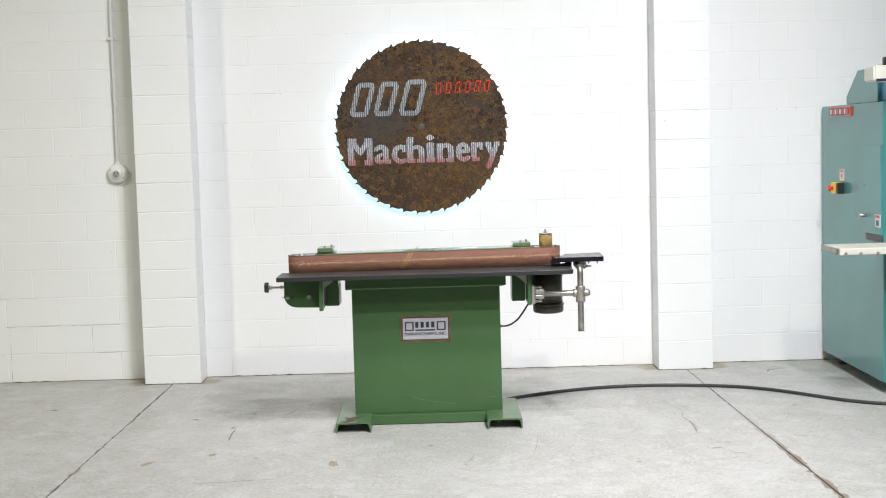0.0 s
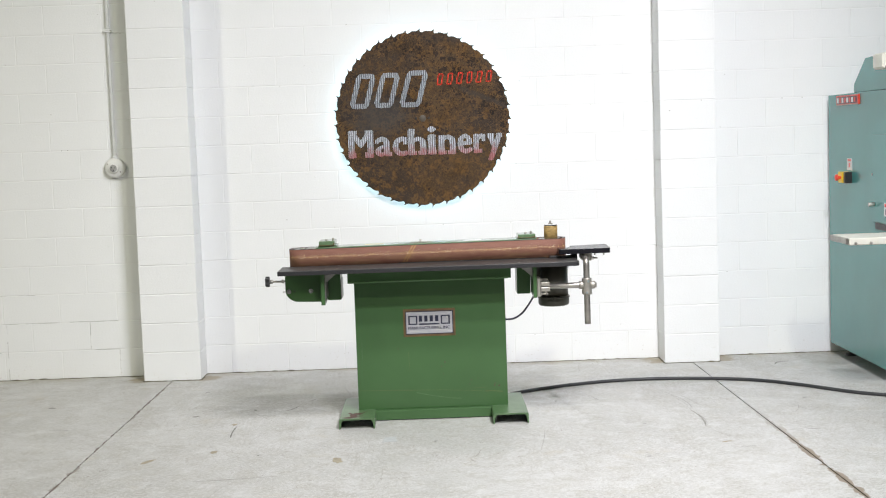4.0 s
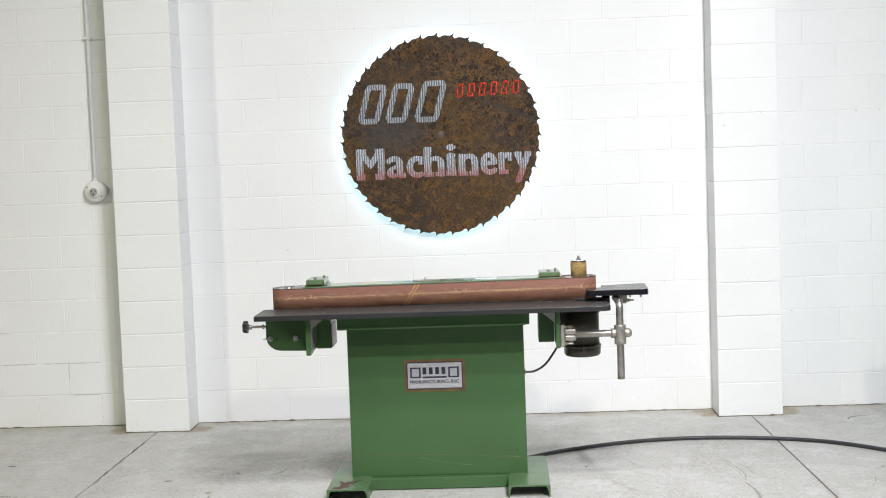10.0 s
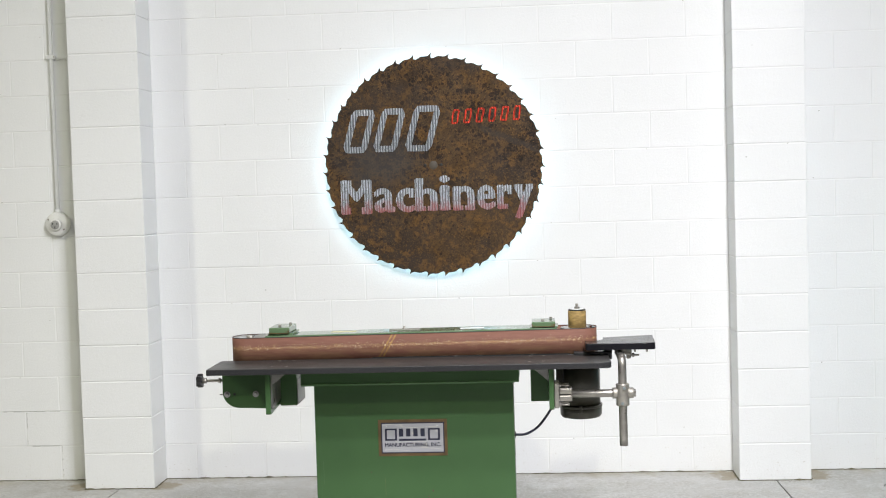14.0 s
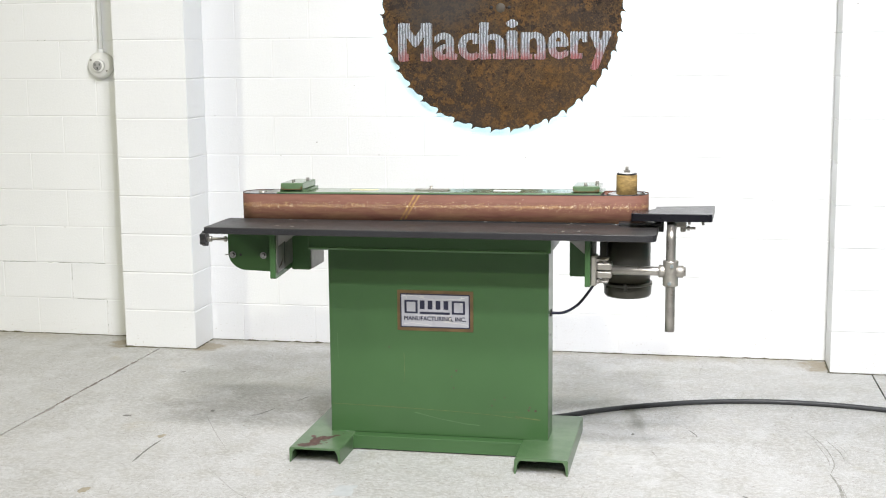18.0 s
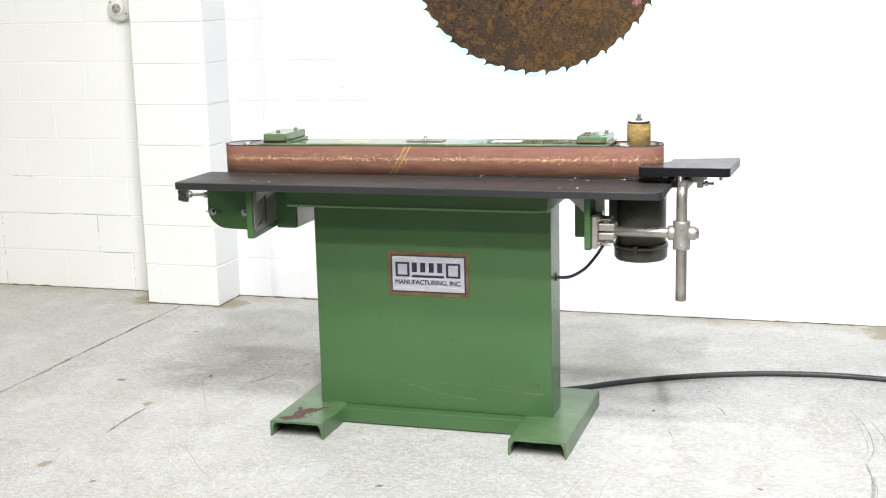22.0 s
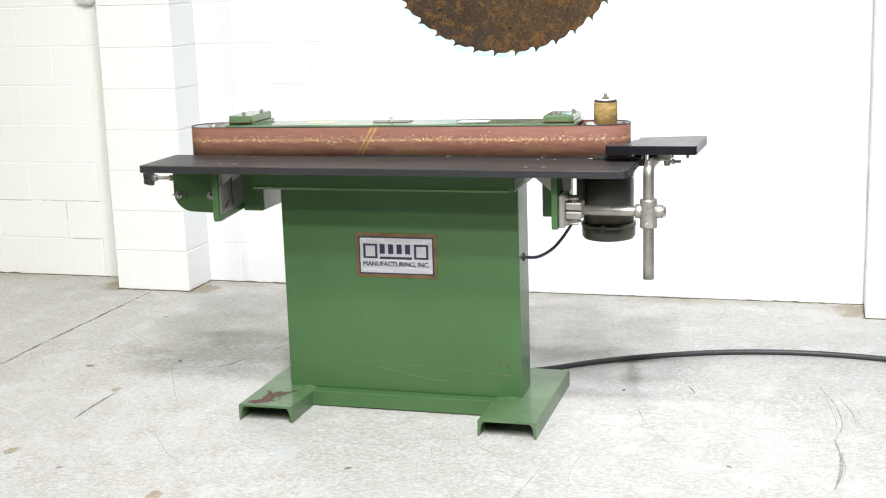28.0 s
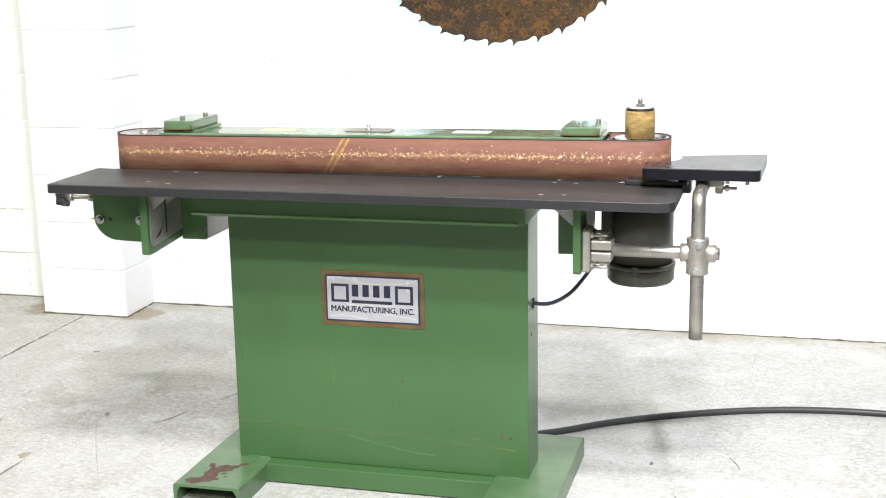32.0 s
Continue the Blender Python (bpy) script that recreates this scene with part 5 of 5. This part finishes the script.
# ---------------------------------------------------------------- scuffs on the floor
FADED = coat("faded_rubber_scuff", (0.265, 0.26, 0.235), 0.7, 0.3, 30, 150, 0.1)
HAIR = coat("faint_hairline_scuff", (0.31, 0.30, 0.275), 0.7, 0.3, 30, 150, 0.1)


def crowding(x, y):
    """How thickly the pits lie: patchy, thicker beside the pedestal."""
    d = 0.22 + 0.8 * noise.noise(Vector((x * 1.3, y * 1.3, 4.0))) + 0.75 * noise.noise(Vector((x * 5.0, y * 5.0, 9.0)))
    d += 0.5 * math.exp(-((x + 1.1) / 0.5) ** 2 - ((y - 1.35) / 0.35) ** 2)
    return d + 1.6 * math.exp(-((x + 1.236) / 0.05) ** 2 - ((y - 1.30) / 0.09) ** 2)


def floor_wear():
    rnd, verts, faces = random.Random(77), [], []
    for k in range(110000):
        x, y = rnd.uniform(-3.4, 2.7), rnd.uniform(-1.3, 2.66)
        if rnd.random() > crowding(x, y) * (0.8 if y > -0.1 else 0.5):
            continue
        a, size = rnd.gauss(0.3, 0.8), 0.0008 + 0.0030 * rnd.random() ** 4.5
        long, wide = size * rnd.uniform(1.1, 2.8), size * rnd.uniform(0.5, 0.9)
        c, s, m = math.cos(a), math.sin(a), len(verts)
        for q in range(5):
            u, w = long * math.cos(q * 1.2566) * rnd.uniform(0.6, 1.2), wide * math.sin(q * 1.2566) * rnd.uniform(0.6, 1.2)
            verts.append((x + u * c - w * s, y + u * s + w * c, 0.0004))
        faces.append(tuple(range(m, m + 5)))
    data = bpy.data.meshes.new("pits")
    data.from_pydata(verts, [], faces)
    data.materials.append(floor_specks("floor_pit_dirt", (0.19, 0.17, 0.14), (0.42, 0.39, 0.34)))
    ob = new("pits", data)
    ob.parent = floor
    tagged(ob, "small dark pits in the concrete", kind="stuff")
    verts, faces = [], []
    for k in range(60000):
        x, y = rnd.uniform(-3.4, 2.7), rnd.uniform(-1.3, 2.6)
        d = 0.10 + 0.75 * noise.noise(Vector((x * 1.1, y * 1.1, 21.0))) + 0.8 * noise.noise(Vector((x * 4.0, y * 6.0, 31.0)))
        if rnd.random() > d:
            continue
        a, long, wide = rnd.gauss(0.25, 0.45), 0.003 + 0.015 * rnd.random() ** 3, rnd.uniform(0.0004, 0.0011)
        c, t, m = math.cos(a) * long, math.sin(a) * long, len(verts)
        u, w = -math.sin(a) * wide, math.cos(a) * wide
        bow = rnd.gauss(0, 0.12)
        verts += [(x - c, y - t, 0.0005), (x - u + t * bow, y - w - c * bow, 0.0005), (x + c, y + t, 0.0005), (x + u + t * bow, y + w - c * bow, 0.0005)]
        faces.append((m, m + 1, m + 2, m + 3))
    data = bpy.data.meshes.new("worn_strokes")
    data.from_pydata(verts, [], faces)
    data.materials.append(floor_specks("worn_stroke_dirt", (0.16, 0.135, 0.105), (0.36, 0.33, 0.28)))
    ob = new("worn_strokes", data)
    ob.parent = floor
    tagged(ob, "short worn drag marks in the concrete", kind="stuff")
    verts, faces = [], []
    for k in range(260):
        x, y, a = rnd.uniform(-3.3, 2.6), rnd.uniform(-1.2, 2.5), rnd.uniform(0, math.tau)
        bend, step, wide = rnd.gauss(0, 0.06), 0.008 + 0.06 * rnd.random() ** 2.5, rnd.uniform(0.0004, 0.0009)
        m, count = len(verts), 9
        for q in range(count):
            w = wide * math.sin(math.pi * (q + 0.4) / count)
            verts += [(x - w * math.sin(a), y + w * math.cos(a), 0.0006), (x + w * math.sin(a), y - w * math.cos(a), 0.0006)]
            x, y, a = x + step * math.cos(a), y + step * math.sin(a), a + bend
        faces += [(m + 2 * q, m + 2 * q + 1, m + 2 * q + 3, m + 2 * q + 2) for q in range(count - 1)]
    data = bpy.data.meshes.new("scratches")
    data.from_pydata(verts, [], faces)
    data.materials.append(floor_specks("floor_scratch", (0.24, 0.23, 0.205), (0.42, 0.405, 0.37)))
    ob = new("scratches", data)
    ob.parent = floor
    tagged(ob, "hairline scratches in the concrete", kind="stuff")


floor_wear()


def scuff(points, width, material, seed):
    rnd, own = random.Random(seed), bmesh.new()
    pts = smooth_path([(x, y, 0.0008) for x, y in points], 8)
    rails, n = [], len(pts)
    for i, p in enumerate(pts):
        w = (pts[min(i + 1, n - 1)] - pts[max(i - 1, 0)]).normalized()
        side_way = Vector((-w.y, w.x, 0)) * width * 0.5 * (math.sin(math.pi * (i + 0.6) / (n + 0.2)) ** 0.6) * rnd.uniform(0.55, 1.15)
        rails.append((own.verts.new(p + side_way), own.verts.new(p - side_way)))
    for a, b in zip(rails, rails[1:]):
        f = own.faces.new((a[0], b[0], b[1], a[1]))
    bmesh.ops.recalc_face_normals(own, faces=own.faces)
    part("scuff_mark", own, material, floor)


for k, (pts, wide, tone) in enumerate((
        ([(1.312, 1.419), (1.371, 1.215), (1.392, 1.0), (1.368, 0.86)], 0.005, FADED),
        ([(1.330, 1.36), (1.352, 1.20), (1.374, 1.02), (1.366, 0.92)], 0.0035, HAIR),
        ([(1.366, 0.86), (1.386, 0.70), (1.384, 0.56), (1.366, 0.42)], 0.014, FADED),
        ([(1.392, 0.74), (1.398, 0.60), (1.380, 0.45)], 0.004, HAIR),
        ([(1.385, 1.30), (1.424, 1.15), (1.436, 1.03)], 0.004, FADED),
        ([(1.415, 1.28), (1.447, 1.16), (1.452, 1.08)], 0.003, HAIR),
        ([(-1.268, 0.86), (-1.272, 0.72), (-1.263, 0.56)], 0.013, SCUFF),
        ([(-1.023, 1.254), (-0.99, 1.30), (-0.957, 1.39)], 0.011, SCUFF),
        ([(-0.90, 1.52), (-0.87, 1.60)], 0.009, SCUFF),
        ([(2.226, 2.252), (2.25, 2.31), (2.31, 2.345), (2.375, 2.341)], 0.018, SCUFF),
        ([(-2.387, 0.947), (-2.32, 0.93), (-2.261, 0.911)], 0.009, SCUFF),
        ([(0.054, -0.12), (0.09, -0.06), (0.115, 0.06)], 0.008, HAIR),
        ([(0.054, -0.12), (0.09, -0.22)], 0.006, HAIR),
        ([(0.489, 0.511), (0.462, 0.26), (0.426, 0.008)], 0.004, HAIR),
        ([(1.433, -0.075), (1.49, -0.066), (1.539, -0.07)], 0.006, SCUFF),
        ([(1.387, 0.328), (1.41, 0.24), (1.445, 0.17)], 0.005, HAIR),
        ([(1.971, 0.91), (2.0, 0.85), (2.016, 0.779)], 0.005, HAIR),
        ([(2.016, 0.95), (1.98, 0.80), (1.93, 0.70)], 0.004, HAIR),
        ([(2.05, 0.76), (2.095, 0.801), (2.11, 0.86)], 0.005, HAIR),
        ([(-1.319, -0.383), (-1.10, -0.36), (-0.884, -0.33)], 0.010, HAIR),
        ([(0.843, 1.349), (0.87, 1.29), (0.878, 1.255)], 0.006, SCUFF),
        ([(0.70, 1.05), (0.73, 0.95)], 0.006, HAIR),
        ([(0.697, 1.005), (0.80, 0.80), (0.907, 0.622)], 0.0024, HAIR),
        ([(-1.236, 1.28), (-1.192, 1.179), (-1.07, 0.96), (-0.95, 0.761)], 0.0026, HAIR),
        ([(-0.95, 0.55), (-0.75, 0.30), (-0.62, 0.20)], 0.0026, HAIR),
        ([(1.873, 0.31), (1.90, 0.273), (1.95, 0.27)], 0.012, HAIR))):
    scuff(pts, wide, tone, 1 + k)
part("scuff_mark", blot(-1.300, 0.225, 0.0007, 0.022, 0.04, 36, 0.2), TAN_SCUFF, floor)
part("scuff_mark", blot(1.40, 0.055, 0.0007, 0.04, 0.016, 37, 0.2), TAN_SCUFF, floor)
part("scuff_mark", blot(-0.622, -0.05, 0.0007, 0.035, 0.085, 31, 0.15), TAN_SCUFF, floor)
patch_rnd, patch = random.Random(32), []
for (x0, y0), (x1, y1) in (((-0.405, 0.315), (-0.325, 0.325)), ((-0.325, 0.325), (-0.335, 0.445)), ((-0.335, 0.445), (-0.395, 0.435)), ((-0.395, 0.435), (-0.405, 0.315))):
    patch += [(x0 + (x1 - x0) * f + patch_rnd.uniform(-0.006, 0.006), y0 + (y1 - y0) * f + patch_rnd.uniform(-0.006, 0.006)) for f in (0, 0.2, 0.4, 0.6, 0.8)]
part("scuff_mark", bm_prism(patch, "z", 0.0002, 0.0007), BLUE_SCUFF, floor)
part("scuff_mark", blot(-1.62, 0.06, 0.0007, 0.022, 0.07, 33, -0.5), TAN_SCUFF, floor)
part("scuff_mark", blot(-1.292, 0.905, 0.0011, 0.022, 0.03, 34), TAN_SCUFF, floor)
for k, (x, y, r) in enumerate(((-1.56, 1.17, 0.016), (-1.62, 1.95, 0.012), (-0.12, 0.30, 0.012), (-1.05, 0.12, 0.010), (0.62, 1.25, 0.010), (-1.22, 1.30, 0.014), (1.05, 0.55, 0.008), (-2.55, 1.6, 0.02), (0.95, -0.2, 0.01), (2.1, 1.1, 0.012))):
    part("spot", blot(x, y, 0.0007, r * 1.6, r, 40 + k, 0.4 * k), SCUFF, floor)

# ---------------------------------------------------------------- block walls, piece by piece


def block_mesh(w, h, d, c=0.0022):
    """A block with its face towards -y, chamfered round the face; the origin lies at the face's middle."""
    own = bmesh.new()
    back = [own.verts.new((x, d, z)) for x, z in ((-w / 2, -h / 2), (w / 2, -h / 2), (w / 2, h / 2), (-w / 2, h / 2))]
    mid = [own.verts.new((v.co.x, c, v.co.z)) for v in back]
    face = [own.verts.new((v.co.x - math.copysign(c, v.co.x), 0, v.co.z - math.copysign(c, v.co.z))) for v in back]
    own.faces.new(face)
    for a, b in ((face, mid), (mid, back)):
        for i in range(4):
            own.faces.new((a[i], a[(i + 1) % 4], b[(i + 1) % 4], b[i]))
    bmesh.ops.recalc_face_normals(own, faces=own.faces)
    data = bpy.data.meshes.new("block")
    own.to_mesh(data)
    own.free()
    data.materials.append(WALL)
    return data


BLOCKS = {}


def lay(parent, x0, x1, y, z, rnd, depth=0.04):
    w = round(x1 - x0 - 0.005, 3)
    if w < 0.03:
        return
    key = (w, depth)
    if key not in BLOCKS:
        BLOCKS[key] = block_mesh(w, COURSE - 0.005, depth, 0.0016)
    ob = new("block", BLOCKS[key])
    ob.parent = parent
    ob.location = ((x0 + x1) / 2, y + rnd.uniform(-0.0007, 0.0007), z + COURSE / 2)


def block_wall(name, x0, x1, phase, courses, label):
    rnd = random.Random(name)
    wall = solid(name, bm_box((x0, WALL_Y + 0.0020, -0.1), (x1, WALL_Y + 0.25, HALL_Z)), JOINT, label, "wall", kind="structure")
    rest = bmesh.new()
    for k in range(29):
        x = phase + (LONG / 2 if k % 2 else 0)
        x -= LONG * math.ceil((x - x0) / LONG)
        while x < x1 - 0.01:
            a, b = max(x, x0), min(x + LONG, x1)
            if k < courses and a > -4.3 and b < 4.3:
                lay(wall, a, b, WALL_Y, k * COURSE, rnd)
            elif b - a > 0.04:
                e = 0.0033
                quad = [rest.verts.new((p, WALL_Y, q)) for p, q in ((a + e, k * COURSE + e), (b - e, k * COURSE + e), (b - e, (k + 1) * COURSE - e), (a + e, (k + 1) * COURSE - e))]
                back = [rest.verts.new((v.co.x, WALL_Y + 0.02, v.co.z)) for v in quad]
                rest.faces.new(quad)
                for i in range(4):
                    rest.faces.new((quad[i], back[i], back[(i + 1) % 4], quad[(i + 1) % 4]))
            x += LONG
    part("upper_blocks", rest, WALL, wall, "painted blocks out of the camera's reach", "stuff")
    return wall


P1, P2, PY = (-2.142, -1.745), (1.500, 1.884), 2.432
text = "white painted concrete block wall in running bond"
block_wall("wall_north_1", LEFT, P1[0], -2.364, 15, text)
block_wall("wall_north_2", P1[1], P2[0], -1.157, 15, text)
block_wall("wall_north_3", P2[1], RIGHT, 2.29, 15, text)


def pilaster(name, x0, x1):
    rnd = random.Random(name)
    col = solid(name, bm_box((x0 + 0.0032, PY + 0.0032, -0.1), (x1 - 0.0032, WALL_Y + 0.2, HALL_Z)), JOINT, "white painted concrete block pilaster standing out from the wall", "pilaster", kind="structure")
    w, h, c = x1 - x0, COURSE - 0.005, 0.0025
    data = bpy.data.meshes.new("block")
    own = bm_box((-w / 2, 0, -h / 2), (w / 2, WALL_Y - PY + 0.03, h / 2), c)
    own.to_mesh(data)
    own.free()
    data.materials.append(WALL)
    for k in range(29):
        ob = new("block", data)
        ob.parent = col
        ob.location = ((x0 + x1) / 2 + rnd.uniform(-0.0012, 0.0012), PY + rnd.uniform(-0.0012, 0.0012), (k + 0.5) * COURSE)
    return col


pilaster("pilaster_1", *P1)
pilaster("pilaster_2", *P2)


def base_caulk(name, points, seed):
    """An uneven brown bead along the foot of the wall."""
    rnd, own, rails = random.Random(seed), bmesh.new(), []
    for (x0, y0), (x1, y1) in zip(points, points[1:]):
        n = max(2, int(math.hypot(x1 - x0, y1 - y0) / 0.03))
        out = Vector((y1 - y0, -(x1 - x0), 0)).normalized()
        row = []
        for k in range(n + 1):
            p = Vector((x0 + (x1 - x0) * k / n, y0 + (y1 - y0) * k / n, 0))
            d, h = rnd.uniform(0.002, 0.007) + 0.012 * rnd.random() ** 5, rnd.uniform(0.001, 0.004) + 0.008 * rnd.random() ** 6
            row.append([own.verts.new(p + Vector((0, 0, h)) - out * 0.004), own.verts.new(p + out * d * 0.4 + Vector((0, 0, h * 0.6))), own.verts.new(p + out * d + Vector((0, 0, 0.0006)))])
        for a, b in zip(row, row[1:]):
            for i in range(2):
                own.faces.new((a[i], b[i], b[i + 1], a[i + 1]))
    bmesh.ops.recalc_face_normals(own, faces=own.faces)
    return solid(name, own, CAULK, "thin uneven brown caulk at the foot of the wall", "caulk", kind="structure")


base_caulk("trim_1", [(-4.3, WALL_Y), (P1[0], WALL_Y)], 1)
base_caulk("trim_2", [(P1[0], WALL_Y), (P1[0], PY), (P1[1], PY), (P1[1], WALL_Y)], 2)
base_caulk("trim_3", [(P1[1], WALL_Y), (P2[0], WALL_Y)], 3)
base_caulk("trim_4", [(P2[0], WALL_Y), (P2[0], PY), (P2[1], PY), (P2[1], WALL_Y)], 4)
base_caulk("trim_5", [(P2[1], WALL_Y), (4.3, WALL_Y)], 5)


def wall_marks(name, count, low, label, dark, light, seed):
    """Small chips and splashes of dirt on the painted blocks, thicker towards the floor where low is set."""
    rnd, own = random.Random(seed), bmesh.new()
    for k in range(count):
        x = rnd.uniform(-3.6, 2.7)
        z = 0.17 * rnd.random() ** 3.4 if low else COURSE * rnd.randint(1, 14) + rnd.choice((0.004, -0.004, rnd.uniform(-0.09, 0.09)))
        y = PY - 0.0022 if P1[0] < x < P1[1] or P2[0] < x < P2[1] else WALL_Y - 0.0012
        if min(abs(x - e) for e in P1 + P2) < 0.02:
            continue
        size = (0.0012 if low else 0.0022) * rnd.uniform(0.5, 1.6)
        ring = []
        for q in range(6):
            a = q * math.tau / 6
            ring.append(own.verts.new((x + size * rnd.uniform(0.6, 2.2) * math.cos(a), y, z + size * rnd.uniform(0.5, 1.3) * math.sin(a))))
        own.faces.new(ring)
    part(name, own, floor_specks(label.replace(" ", "_"), dark, light), bpy.data.objects["wall_north_2"], label, "stuff")


wall_marks("dirt_specks", 1300, True, "dirt splashed on the lowest blocks", (0.46, 0.43, 0.36), (0.72, 0.70, 0.66), 5)
wall_marks("paint_chips", 90, False, "small grey chips in the wall paint", (0.33, 0.32, 0.30), (0.66, 0.66, 0.64), 6)


def joint_crack(x0, z0, x1, z1, seed):
    """A broken dark hairline where the paint has parted along a joint."""
    rnd = random.Random(seed)
    n = max(3, int(math.hypot(x1 - x0, z1 - z0) / 0.005))
    own, gap = bmesh.new(), False
    for k in range(n):
        gap = rnd.random() < (0.90 if gap else 0.12)
        if gap:
            continue
        a, b, w = k / n, (k + 1.05) / n, 0.0003 + 0.0013 * rnd.random() ** 2
        dx, dz = (0, w) if abs(x1 - x0) > abs(z1 - z0) else (w, 0)
        pts = [(x0 + (x1 - x0) * f - sx * dx, WALL_Y - 0.0011, z0 + (z1 - z0) * f - sx * dz + rnd.uniform(-0.0005, 0.0005)) for f, sx in ((a, 1), (b, 1), (b, -1), (a, -1))]
        own.faces.new([own.verts.new(q) for q in pts])
    part("joint_crack", own, CRACK, bpy.data.objects["wall_north_1"], "dark crack along a block joint", "stuff")


CRACK = floor_specks("dark_joint_crack", (0.10, 0.10, 0.085), (0.34, 0.33, 0.30))
for k, line in enumerate(((-3.18, 0.4064, -2.80, 0.4064), (-2.89, 0.4064, -2.567, 0.4064), (-2.560, 0.40, -2.560, 0.2032), (-2.56, 0.2032, -2.36, 0.2032), (-2.357, 0.20, -2.357, 0.02), (-3.155, 0.40, -3.155, 0.0), (-3.4, 0.2032, -3.15, 0.2032), (-3.3, 0.6096, -2.9, 0.6096), (-2.7, 0.4064, -2.36, 0.4064))):
    joint_crack(*line, k)
